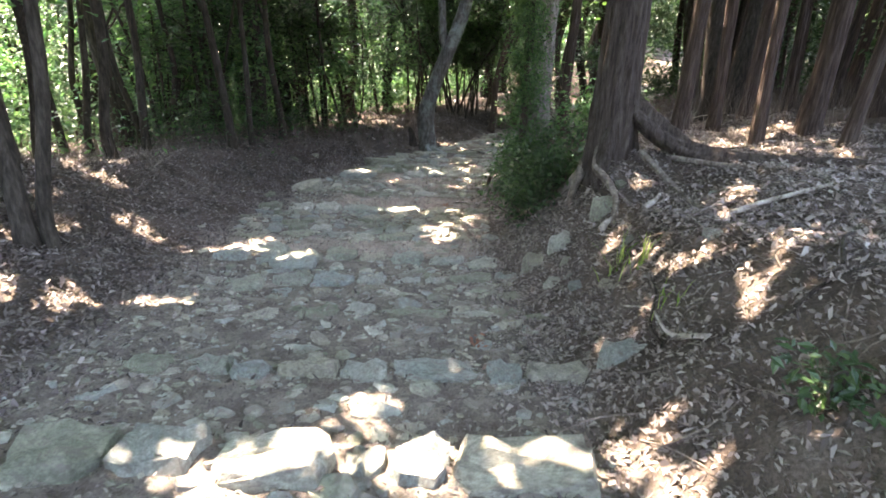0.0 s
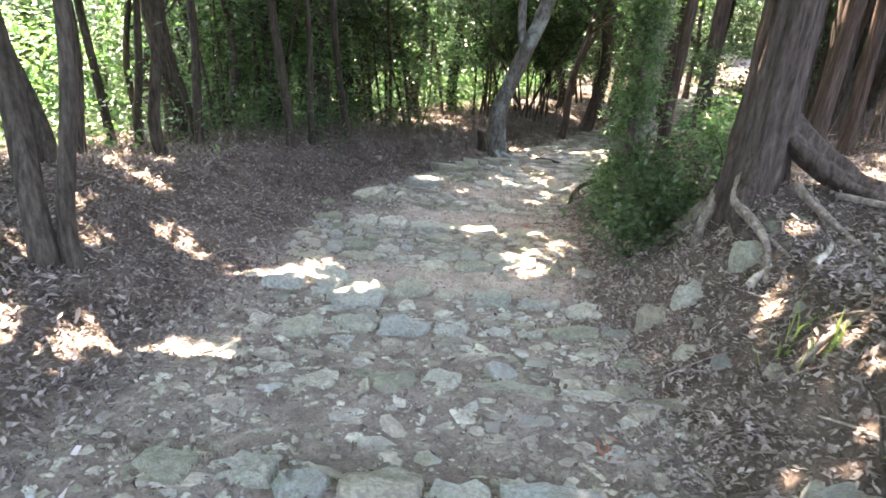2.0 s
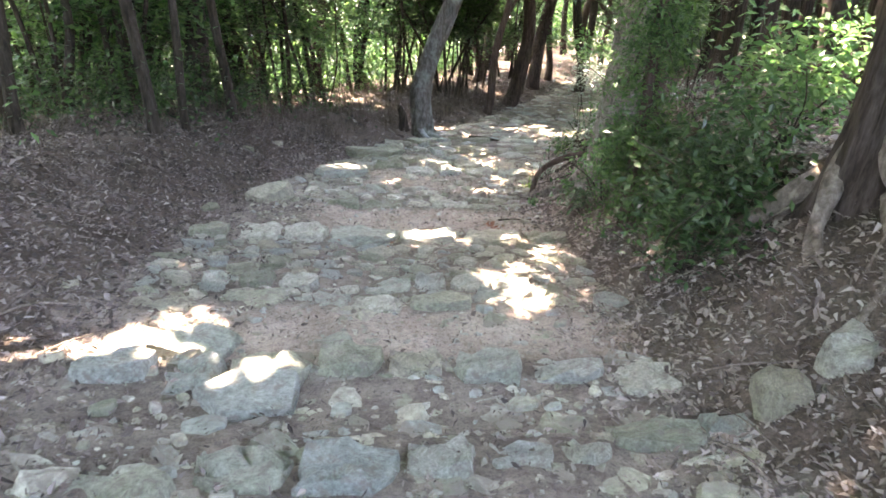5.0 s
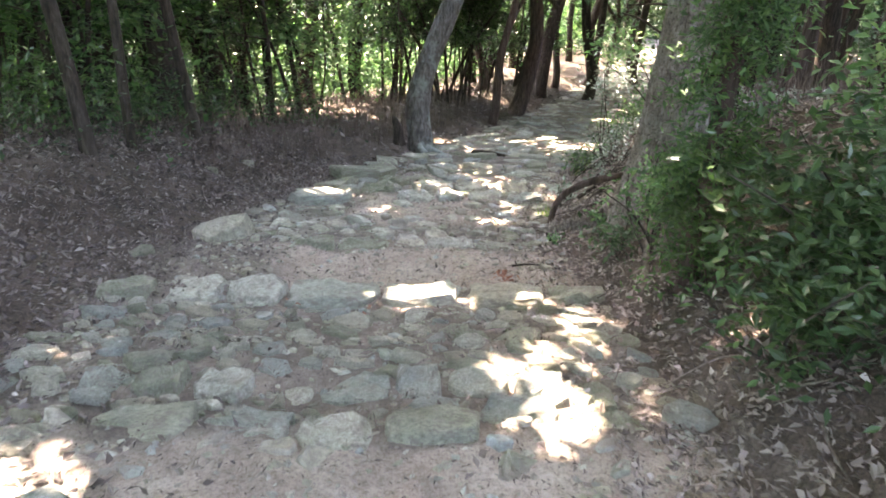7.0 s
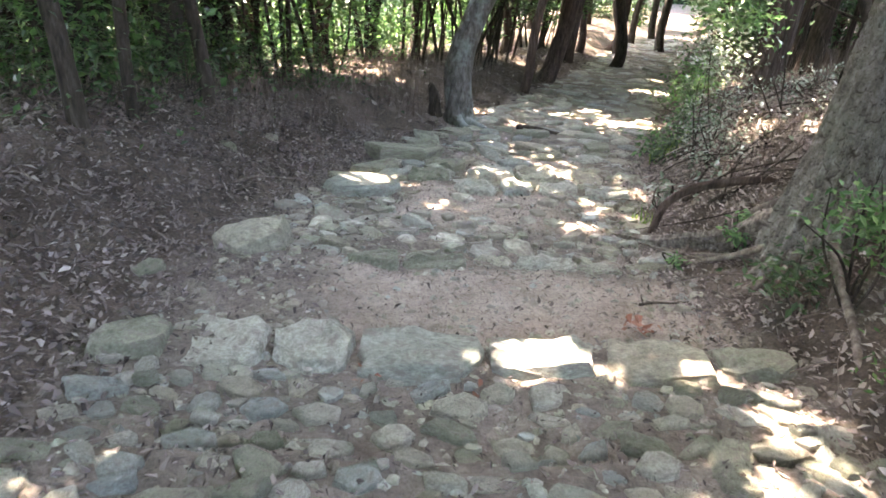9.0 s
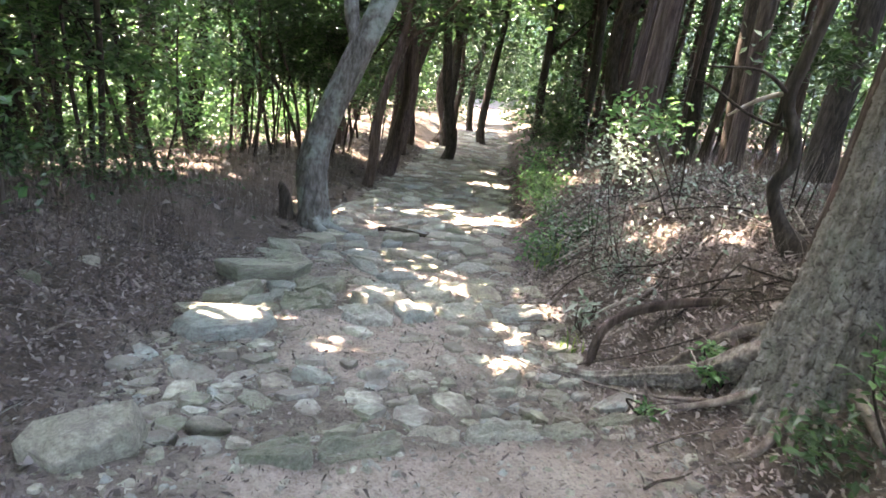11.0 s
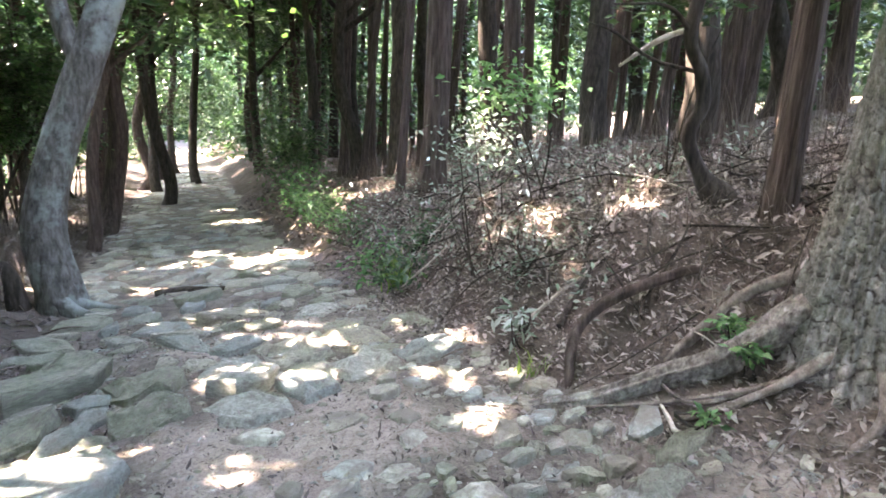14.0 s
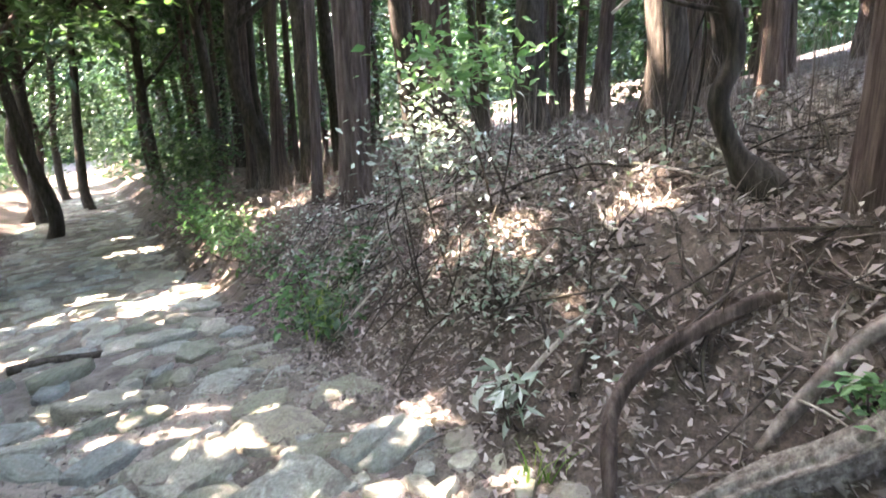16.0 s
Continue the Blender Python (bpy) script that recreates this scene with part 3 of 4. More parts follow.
roots(bent, [[(-.55, 15.2, .12, .12), (-.45, 15.0, .04, .07), (-.25, 14.85, -.03, .03)], [(-.4, 15.15, .1, .1), (-.2, 15.1, .03, .06), (0, 15.0, -.04, .03)]], GREY_BARK)
part("crown", crown_mesh(bent, (clumps((.4, 16, bent.location.z + 6.6), (3.2, 3.2, 2.4), 260, 20, .35)), .2, LEAF), bent, "light green leaves")


def broad_tree(x, y, lean, r, h, label, crown_at, crown_r, n, bark=DARK_BARK, leaf=LEAF, size=.16, group="", fork=True, name="tree", each=14):
    """A slim woodland tree: a swaying trunk, a fork, limbs and a ragged crown."""
    ob = plant(name, x, y, label, "tree", group)
    lx, ly = lean
    g = np.random.default_rng(int(abs(x * 131 + y * 17)) + 5)
    sway = g.normal(size=(4, 2)) * r * 0.9
    pts = [(0, 0, -.3, r * 1.25)] + [(lx * u + sway[i, 0], ly * u + sway[i, 1], h * u, r * (1.05 - .75 * u)) for i, u in enumerate((.06, .25, .5, .75))] + [(lx, ly, h, r * .15)]
    part("trunk", limb_mesh("trunk", pts, bark, sides=16, rings=30, ridge=.08, lobes=3, flare=.35, flare_h=.2, seed=int(g.integers(50))), ob)
    if fork:
        for k in range(3):
            u = g.uniform(.3, .7)
            a = g.uniform(0, 2 * math.pi)
            b = np.array([lx * u, ly * u, h * u])
            e = b + np.array([math.cos(a), math.sin(a), 0.9]) * g.uniform(.8, 1.9)
            m = (b + e) / 2 + g.normal(size=3) * .12
            part("limb", limb_mesh("limb", [(*b, r * .45), (*m, r * .35), (*e, r * .1)], bark, sides=8, rings=10, seed=k), ob)
    c = np.array([x + crown_at[0], y + crown_at[1], ob.location.z + crown_at[2]])
    part("crown", crown_mesh(ob, (clumps(c, crown_r, n, each, .28, g)), size, leaf), ob)
    return ob


# Pair of trunks on the left bank, and the trees behind them
for x, y, lean, r, h, top in [(-3.38, 5.1, (-.6, .3), .105, 6.5, (-.6, 1, 5.6)), (-3.2, 5.22, (.2, .3), .075, 6, (-.2, 1.4, 5.6)), (-4.9, 7.4, (-1.6, .5), .1, 6.5, (-1, 1.5, 5.5)),
                              (-3.53, 10.8, (-.8, .2), .08, 6.5, (-.3, .6, 5.0)), (-3.36, 11.4, (-.35, .5), .06, 6, (-.4, 1, 4.6)), (-3.03, 12.3, (-.7, .2), .075, 6.5, (-.4, .8, 4.8)), (-4.3, 12.8, (-1.2, 1), .08, 6, (-.8, 1, 5.4)),
                              (-4.5, 9.0, (-.4, .3), .09, 6.5, (1.0, .2, 4.7)), (-4.7, 10.3, (-.3, .4), .08, 6.5, (1.5, -.1, 4.9)), (-5.6, 9.6, (-.9, .6), .07, 6, (-.5, .8, 5.2)), (-5.0, 10.5, (-.6, .3), .06, 5.5, (-.3, .5, 5))]:
    broad_tree(x, y, lean, r * .82, h, "slim dark-barked tree with light green leaves", top, (2.1, 2.1, 1.2), 230 if y > 8.5 else 110, size=.2, group="slim trees on the left bank", name="slim_tree")

# Brown trunks where the path bends away
for x, y, lean, r, h in [(2.0, 22.6, (.9, .2), .2, 9), (2.7, 25, (.3, .2), .12, 9), (3.6, 27.5, (1.3, .2), .22, 9), (4.6, 30, (.2, .4), .13, 9), (6.4, 33, (1.2, .4), .2, 9), (1.2, 20.5, (.9, -.1), .1, 6), (1.4, 26, (.4, .1), .15, 9), (8.6, 37, (.1, .2), .16, 5)]:
    broad_tree(x, y, lean, r, h, "brown leaning tree trunk at the bend of the path", (lean[0], lean[1], h * .8), (2.8, 2.8, 1.8), 110, bark=CEDAR_BARK, leaf=DARK_LEAF, size=.22, group="brown trunks at the bend", name="brown_tree")

# Canopy trees standing off the path, whose crowns meet over it
# Crowns mostly out of view, added to shade the path and banks
for x, y, h, cx, cy in [(-7, 3, 8, 3.5, 1), (-8, 8, 9, 3.5, 0.5), (-7.5, 13.5, 9, 3, 0), (-6.5, 18, 9, 3.2, 1), (5.5, 4, 9, -1.5, 1.5), (6.5, 9.5, 10, -2, 1), (6, 14, 10, -2, 1), (-4, -3, 8, 2, 3), (4, -3, 8, -2, 2), (-7, -2, 8, 1, 0), (0, -7, 8, 0, 1), (7, -1, 9, 0, 0), (-2.5, -8, 8, 0, 0), (-6, 6.9, 9.5, 5.4, -.2), (-9, 3.5, 9, 0, 0), (-6.5, 5.5, 8, .5, -1), (6, 1, 9, -1, 0), (-5, 5.6, 9, 1.5, 1.5), (-5.5, 11, 9.5, 2, .5), (-5.4, 18.6, 9.5, 3, -1.6), (4.6, 12.2, 10, -2, .5), (6.6, 16.6, 10, -3.0, 0), (-5.2, 15.4, 9, 4.6, -1), (-2, 24, 9, 1, 0), (2.2, 31, 9, 0, 0), (7.5, 22, 10, -1.5, 1), (10, 31, 10, -1, 0), (4, 37, 10, 1, 0), (13, 37, 10, -1, 0), (10.5, 26, 10, -2, 0), (0, 34, 9, 0, 0), (17, 43, 10, -1.5, 0), (8, 43, 10, 1, 0), (13, 50, 10, 0, 0), (19, 50, 10, 0, 0), (-3, 21, 9, 1, 0), (9, 13, 10, 0, 0), (11.5, 17, 10, 0, 0), (13.5, 13.5, 10, 0, 0), (9.5, 21.5, 10, 0, 0), (15, 20, 10, 0, 0), (5.2, 27.5, 10, -1.5, -.5), (6.5, 31.5, 10, -1, 1), (12.5, 30, 10, -1, 1), (14, 33, 10, 0, 0), (1.5, 29, 10, 1.5, 1), (9, 34, 11, 0, .5), (15, 38, 11, -2, 0), (11, 41, 11, 0, 0), (13, 22, 11, -1, 1), (15, 26, 11, 0, 0), (6.5, 19, 10, -1, 1), (-1, 27, 9, 1, 0), (9, 26, 10, 0, 0)]:
    broad_tree(x, y, (cx * .2, cy * .2), .17, h, "tall woodland tree, its spreading crown added to shade the ground", (cx, cy, h * .8), (3.8, 3.8, 1.7), 300, size=.33, bark=DARK_BARK, leaf=LEAF if x < 4 and y < 36 else DARK_LEAF, group="canopy trees", name="canopy_tree", each=15)

# Unseen high crowns, added only to keep the sun off the right slope
for x, y, cx, cy in [(-4.6, 17.6, 2.6, -.2), (-4.8, 20.6, 3.0, -.6), (-4.4, 14.8, 2.6, .9)]:
    broad_tree(x, y, (cx * .3, cy * .3), .2, 14, "very tall woodland tree, its unseen high crown added to shade the slope", (cx, cy, 13), (2.6, 2.6, 1.1), 330, size=.34, bark=DARK_BARK, leaf=LEAF, group="canopy trees", name="canopy_tree", each=15)

# Low crowns over the left bank, above the view, added to shade it
for x, y, cx, cy in [(-5.2, 8.3, 1.0, .3), (-5.4, 10.0, 1.2, 0), (-5.0, 12.0, 1.0, .2), (-4.9, 13.6, 1.2, .3), (-6.2, 11.2, .5, .2), (-4.6, 15.6, 1.3, .2)]:
    broad_tree(x, y, (cx * .4, cy * .4), .06, 4.8, "slim dark tree, its low spreading leafy crown added to shade the bank", (cx, cy, 4.3), (1.8, 1.8, .8), 260, size=.24, group="slim trees on the left bank", name="slim_tree")

# Cedars on the right slope
cedar = plant("cedar_tree", 3.3, 14.45, "tall cedar with red-brown stringy bark", "tree", "cedars on the slope")
part("trunk", limb_mesh("trunk", [(0, 0, -.4, .2), (0, 0, .1, .17), (.02, 0, 1, .14), (.03, 0, 4, .125), (.05, 0, 9, .07)], CEDAR_BARK, sides=24, rings=30, ridge=.08, lobes=5, flare=.5, flare_h=.3, seed=3), cedar)
part("crown", crown_mesh(cedar, (clumps((3.35, 14.5, cedar.location.z + 7.2), (1.5, 1.5, 2.3), 60, 14, .28)), .24, DARK_LEAF, .4), cedar)
gen = np.random.default_rng(21)
spots = [(3.6, 15.4, .4), (1.7, 10.03, .5), (3.1, 9.0, .7), (3.9, 9.9, .6), (4.6, 8.6, .9), (4.9, 11.2, .7), (3.7, 8.0, .5), (5.8, 8.4, 1.1), (4.3, 7.2, .5), (5.4, 7.2, .85)]
for k in range(125):
    y = gen.uniform(7, 38)
    x = float(right_edge(y)) + 2.4 + abs(gen.normal()) * 5 + (1.2 if y < 14 else 0)
    if all((x - a) ** 2 + (y - b) ** 2 > .8 for a, b, _ in spots):
        spots.append((x, y, gen.uniform(.4, .9)))
for x, y, s in spots:
    m = Matrix.LocRotScale((x, y, lay(x, y)), Euler((gen.normal() * .035, gen.normal() * .035, gen.uniform(0, 6.28))), (s, s, max(.95, s)))
    ob = copy_thing(cedar, m)
    ob.matrix_basis = m

# Thickets: thin saplings to the left, each with its own sprays of leaves
def sapling(seed, h, r):
    g = np.random.default_rng(seed)
    ob = plant("sapling", 0, 0, "thin dark sapling with green leaves in the thicket", "tree", "saplings in the thicket", 0)
    lx, ly = g.normal(size=2) * .5
    part("stem", limb_mesh("stem", [(0, 0, -.2, r * 1.2), (lx * .2 + g.normal() * .06, ly * .2, h * .3, r), (lx * .6, ly * .6 + g.normal() * .08, h * .65, r * .75), (lx, ly, h, r * .2)], DARK_BARK, sides=8, rings=16, seed=seed), ob)
    pts = []
    for k in range(7):
        u = g.uniform(.3, .95)
        a = g.uniform(0, 6.28)
        b = np.array([lx * u, ly * u, h * u])
        e = b + np.array([math.cos(a), math.sin(a), .35]) * g.uniform(.4, 1.1)
        part("branch", limb_mesh("branch", [(*b, r * .4), (*((b + e) / 2 + g.normal(size=3) * .05), r * .3), (*e, r * .1)], DARK_BARK, sides=5, rings=6, seed=k), ob)
        n = int(g.integers(70, 150))
        w = g.random(n)[:, None] * .8 + .3
        q = b + (e - b) * w + g.normal(size=(n, 3)) * np.array([.24, .24, .12])
        pts.append(q)
    pts = np.concatenate(pts)
    v, f = leaves(pts, .115, .46, .4, gen=g)
    part("foliage", mesh_of("foliage", v, f, LEAF if seed % 3 else DARK_LEAF, False), ob)
    return ob


kinds = [sapling(k, h, r) for k, (h, r) in enumerate([(3.2, .02), (4.2, .028), (3.6, .022), (4.8, .035), (2.6, .016), (4.0, .03)])]
gen = np.random.default_rng(5)
first = set()
planted = 0
for k in range(1000):
    y = gen.uniform(4.5, 30)
    d = 1.35 + gen.random() ** 1.5 * 9
    x = float(left_edge(y)) - d
    if y < 7.5 and d < 3.0 or y > 15 and d < 1.2:
        continue
    if planted >= 295:
        break
    s = gen.uniform(.8, 1.25)
    probe = np.array([(x + a, y + b, lay(x, y) + h) for a in (-.7, 0, .7) for b in (-.7, 0, .7) for h in (1, 1.7, 2.4, 3.2, 4, 4.8)])
    if not shaded(probe).all():
        continue
    m = Matrix.LocRotScale((x, y, lay(x, y)), Euler((gen.normal() * .1, gen.normal() * .1, gen.uniform(0, 6.28))), (s, s, s))
    kind = k % len(kinds) if y < 11 or gen.random() < .45 else (0, 3)[k % 2]
    ob = kinds[kind] if kind not in first else copy_thing(kinds[kind], m)
    first.add(kind)
    planted += 1
    ob.matrix_basis = m


# ---- stones of the path ----
def stone_mesh(seed, sides=9, rough=.13):
    """A weathered slab about 1 x 1 x 1, flat on top, with a broken outline and worn edges."""
    g = np.random.default_rng(seed)
    a = np.sort(np.linspace(0, 2 * np.pi, sides, endpoint=False) + g.uniform(-.22, .22, sides) + g.uniform(0, 6.28)) % (2 * np.pi)
    a = np.sort(a)
    pw = g.uniform(2.6, 7) if rough > .1 else g.uniform(5, 9)
    rad = .5 / (np.abs(np.cos(a)) ** pw + np.abs(np.sin(a)) ** pw) ** (1 / pw) * (1 + g.normal(size=sides) * rough)
    lean = g.normal(size=2) * .1
    rings = []
    for k, z in ((1.02, -1.0), (1.03, -.3), (1.0, -.1), (.92, -.01), (.55, .03)):
        rr = rad * k * (1 + g.normal(size=sides) * .025)
        x, y = np.cos(a) * rr, np.sin(a) * rr
        rings.append(np.stack([x, y, z + (lean[0] * x + lean[1] * y + g.normal(size=sides) * .06 if z > -.9 else 0 * x)], -1))
    v = np.concatenate(rings + [np.array([[g.normal() * .08, g.normal() * .08, .01]])])
    f = []
    for r in range(4):
        for s in range(sides):
            f.append((r * sides + s, r * sides + (s + 1) % sides, (r + 1) * sides + (s + 1) % sides, (r + 1) * sides + s))
    top = 4 * sides
    f += [(top + s, top + (s + 1) % sides, len(v) - 1) for s in range(sides)]
    return v, f


SHAPES = [stone_mesh(k + 40, 5 + k % 4) for k in range(18)]
BLOCKS = [stone_mesh(k + 90, 11 + k % 3, .045) for k in range(12)]
BLOCK_MESHES = [mesh_of("stone", v, f, STONE, False) for v, f in BLOCKS]
STONE_MESHES = [mesh_of("stone", v, f, STONE, False) for v, f in SHAPES]
laid = []          # x, y, half width, half depth of every stone so far
big = []           # those that become parts of their own
small = []
blocky = set()     # numbers of those with squared sides


def free(x, y, w, d, gap=.64):
    return all(abs(x - a) > (w / 2 + b) * gap or abs(y - c) > (d / 2 + e) * gap for a, c, b, e in laid)


def put_stone(x, y, w, d, h, up=.02, turn=0.0, tilt=(0, 0), own=True, block=False):
    laid.append((x, y, w / 2, d / 2))
    slope = max(-.3, min(.05, math.atan2(lay(x, y + .25) - lay(x, y - .25), .5) * .6))
    z = max(lay(x, y), lay(x, y - d * .4) - .02) + up
    if block:
        blocky.add(len(big))
    (big if own else small).append((Matrix.LocRotScale((x, y, z), Euler((slope + tilt[0], tilt[1], turn)), (w, d, h))))


def row(y, x0, widths, depth, h, up, skew=0.0, jitter=.05, gap=.03):
    """A row of edge stones across the path, left to right."""
    x = x0
    for w in widths:
        put_stone(x + w / 2, y + skew * (x - x0) + float(rng.normal()) * jitter, w, depth * float(rng.uniform(.8, 1.15)), h, up + float(rng.normal()) * .012, float(rng.normal()) * .06, (float(rng.normal()) * .04, float(rng.normal()) * .04), block=True)
        x += w + gap


# The edge stones of the steps
row(2.33, -1.74, (.42, .36, .54, .18, .24, .6), .36, .3, .03, .01, .02)
row(3.3, -1.75, (.28, .3, .22, .34, .26, .5, .2, .36, .35), .2, .28, .03, .02, .025)
row(4.28, -1.7, (.3, .25, .4, .22, .5, .4, .35), .2, .25, .01, .09)
row(5.05, -1.8, (.36, .32, .34, .24, .28, .18, .38, .22, .2, .34, .28), .22, .3, .035, .22, .03)
row(6.0, -2.2, (.34, .3, .36, .3, .26, .34, .36, .3), .3, .3, .035, .02)
row(6.86, -2.3, (.4, .45, .35, .3, .36, .3, .32), .22, .25, .015, .01)
row(7.25, -2.0, (.22, .2, .26, .22, .3, .2, .26, .22, .2), .22, .22, .03, .0)
row(8.5, -2.46, (.3, .39, .34, .55, .47, .5, .34), .36, .24, .04, -.005, .015)
row(9.72, -1.5, (.3, .4, .25, .35, .3, .3), .18, .25, .02, -.01)
row(11.75, -1.15, (.36, .4, .3, .36, .42), .34, .3, .03, -.12)
row(12.3, -1.0, (.4, .44, .4, .42, .36), .38, .3, .03, -.1)
put_stone(-1.52, 11.42, .7, .46, .3, .08, .1)              # pale block at the left edge
put_stone(-2.12, 9.8, .42, .32, .3, .12, -.3, (.26, -.2))     # dark angular rock
put_stone(-1.25, 12.75, .72, .36, .14, .13, .12, (0, .05))      # flat slab lying over others
put_stone(-.38, 11.98, .42, .3, .22, .1, .1)
put_stone(-1.5, 12.16, .45, .35, .3, .06, .4)
put_stone(-.95, 13.0, .4, .3, .25, .08, -.2)
put_stone(-1.35, 5.8, .42, .34, .3, .05, .2)
put_stone(-1.75, 6.3, .4, .3, .25, .04)

def bare(x, y):
    return any(a < y < b and c < x < d for a, b, c, d in EARTH)


def fill(y0, y1, wide, tries, own, lo=0.0, hi=1.0, up=.004, gap=.72, tilt=.09):
    """Irregular cobbles between the rows."""
    for k in range(tries):
        y = float(rng.uniform(y0, y1))
        l, r = float(left_edge(y)), float(right_edge(y))
        x = l + .15 + (r - l - .2) * float(rng.uniform(lo, hi))
        w = wide * float(rng.uniform(.55, 1.45))
        d = w * float(rng.uniform(.42, .95))
        if bare(x, y) and rng.random() < .94 or not free(x, y, w, d, gap):
            continue
        put_stone(x, y, w, d, min(w * .5, .12), up + float(rng.normal()) * .012, float(rng.normal()) * .5, tuple(rng.normal(size=2) * tilt), own)


fill(11.6, 15.4, .36, 3000, True, hi=.92, up=.03, gap=.96, tilt=.05)
fill(6.95, 8.4, .165, 1300, True, up=.02, gap=.94, tilt=.12)
fill(9.7, 11.4, .165, 1300, True, up=.02, gap=.92, tilt=.12)
fill(4.4, 6.9, .17, 520, False, lo=.12, up=-.002, tilt=.14)
fill(1.8, 4.4, .15, 460, False, lo=.15, up=-.004, tilt=.14)
fill(15.2, 22, .48, 2200, False, up=.03, gap=.95)
fill(22, 40, .55, 900, False)
fill(1.8, 14, .07, 3000, False, up=.002)
pav_v, pav_f = joined([((SHAPES[k % 18][0] * np.array(m.to_scale())) @ np.array(m.to_quaternion().to_matrix()).T + np.array(m.translation), SHAPES[k % 18][1]) for k, m in enumerate(small + big[300:])])
pavement = tagged(new("pavement", mesh_of("pavement", pav_v, pav_f, COBBLE, False)), "rough path of grey stones set in earth", "pavement", kind="structure")
for k, m in enumerate(big[:300]):
    ob = new("stone", BLOCK_MESHES[k * 5 % 12] if k in blocky else STONE_MESHES[(k * 7) % 18])
    ob.parent = pavement
    ob.matrix_basis = m


# ---- undergrowth ----
def bush(name, x, y, centre, radii, n, each, size, material, label, stems=5, aspect=.45, spread=.12, light=True, group="", hollow=.2, stem_r=.008):
    """A leafy bush: thin stems from the foot and clumps of leaves."""
    ob = plant(name, x, y, label, "plant", group)
    g = np.random.default_rng(int(abs(x * 57 + y * 31)) + 2)
    c = np.array([x + centre[0], y + centre[1], ob.location.z + centre[2]])
    for k in range(stems):
        e = np.array(centre) + g.normal(size=3) * np.array(radii) * .5
        m = e * .5 + g.normal(size=3) * .06
        part("stem", limb_mesh("stem", [(g.normal() * .04, g.normal() * .04, -.05, stem_r), (*m, stem_r * .8), (*e, stem_r * .35)], DARK_BARK, sides=6, rings=10, seed=k), ob)
    p = clumps(c, radii, n, each, spread, g, hollow)
    p = p[p[:, 2] > land(p[:, 0], p[:, 1]) + .02]
    part("foliage", crown_mesh(ob, p, size, material, aspect, .5, light), ob)
    return ob


def spray_tree(name, x, y, h, r, n, label, material=NEEDLE):
    """A young conifer clothed to the ground in drooping sprays."""
    ob = plant(name, x, y, label, "tree")
    part("trunk", limb_mesh("trunk", [(0, 0, -.2, .05), (.02, 0, h * .5, .035), (0, .02, h, .006)], CEDAR_BARK, sides=10, rings=16), ob)
    g = np.random.default_rng(9)
    pts = []
    for k in range(n):
        u = g.random() ** .8
        a = g.uniform(0, 6.28)
        reach = r * (1.15 - .55 * u) * g.uniform(.6, 1.15)
        b = np.array([0, 0, .15 + u * h * .95])
        e = b + np.array([math.cos(a) * reach, math.sin(a) * reach, -.12 - .25 * g.random()])
        if k % 3 == 0:
            part("branch", limb_mesh("branch", [(*b, .01), (*((b + e) / 2 + np.array([0, 0, .06])), .007), (*e, .002)], CEDAR_BARK, sides=5, rings=6, seed=k), ob)
        w = g.random(105)[:, None]
        q = b + (e - b) * (.25 + .8 * w) + g.normal(size=(105, 3)) * np.array([.075, .075, .035])
        pts.append(q)
    pts = np.concatenate(pts) + np.array(ob.location)
    pts = pts[pts[:, 2] > land(pts[:, 0], pts[:, 1]) + .02]
    part("foliage", crown_mesh(ob, pts, .05, material, .34, .6, False), ob)
    return ob


spray_tree("young_conifer", .92, 8.08, 4.2, .24, 200, "young conifer with soft drooping green sprays beside the path", CONIFER)
bush("leafy_bush", 1.25, 7.35, (-.05, 0, .35), (.55, .6, .42), 120, 12, .07, DARK_LEAF, "dark green leafy bush on the bank under the cypress", 9)
bush("leafy_bush", .95, 6.95, (0, 0, .3), (.38, .42, .3), 100, 13, .058, DARK_LEAF, "dark green leafy bush on the bank under the cypress", 7)
bush("leafy_bush", 1.75, 7.7, (0, 0, .5), (.5, .5, .5), 100, 11, .075, LEAF, "dark green leafy bush on the bank under the cypress", 7)
bush("fern_clump", .82, 8.95, (0, 0, .2), (.24, .26, .16), 26, 10, .055, DARK_LEAF, "small bright green fern at the foot of the pine", 6, spread=.06, group="ferns at the pine")
bush("fern_clump", .95, 8.75, (0, 0, .42), (.25, .22, .2), 26, 10, .055, LEAF, "small bright green fern at the foot of the pine", 6, spread=.06, group="ferns at the pine")
bush("seedling", .9, 9.78, (0, 0, .16), (.09, .09, .08), 12, 8, .05, LEAF, "bright green seedling growing on a pine root", 4, spread=.03, group="seedlings")
bush("seedling", 1.0, 9.9, (0, 0, .12), (.1, .1, .06), 10, 8, .05, LEAF, "bright green seedling growing on a pine root", 4, spread=.03, group="seedlings")
bush("seedling", .55, 9.75, (0, 0, .06), (.06, .06, .04), 6, 7, .045, LEAF, "bright green seedling in bare soil", 3, spread=.02, group="seedlings")
bush("small_bush", 1.5, 2.15, (0, 0, .12), (.16, .18, .12), 22, 9, .06, DARK_LEAF, "low dark green bush on the leafy bank", 6, spread=.05)
bush("pale_shrub", 1.58, 12.02, (-.06, 0, .95), (.3, .3, .45), 62, 8, .048, GLOSSY, "shrub with glossy leaves, paled in colour for their sun glints", 5, light=False, hollow=.1, stem_r=.006)
bush("pale_shrub", 1.45, 11.5, (0, 0, .25), (.38, .42, .25), 34, 8, .036, GLOSSY, "low shrub with glossy leaves, paled in colour for their sun glints", 7, light=False, hollow=.1)
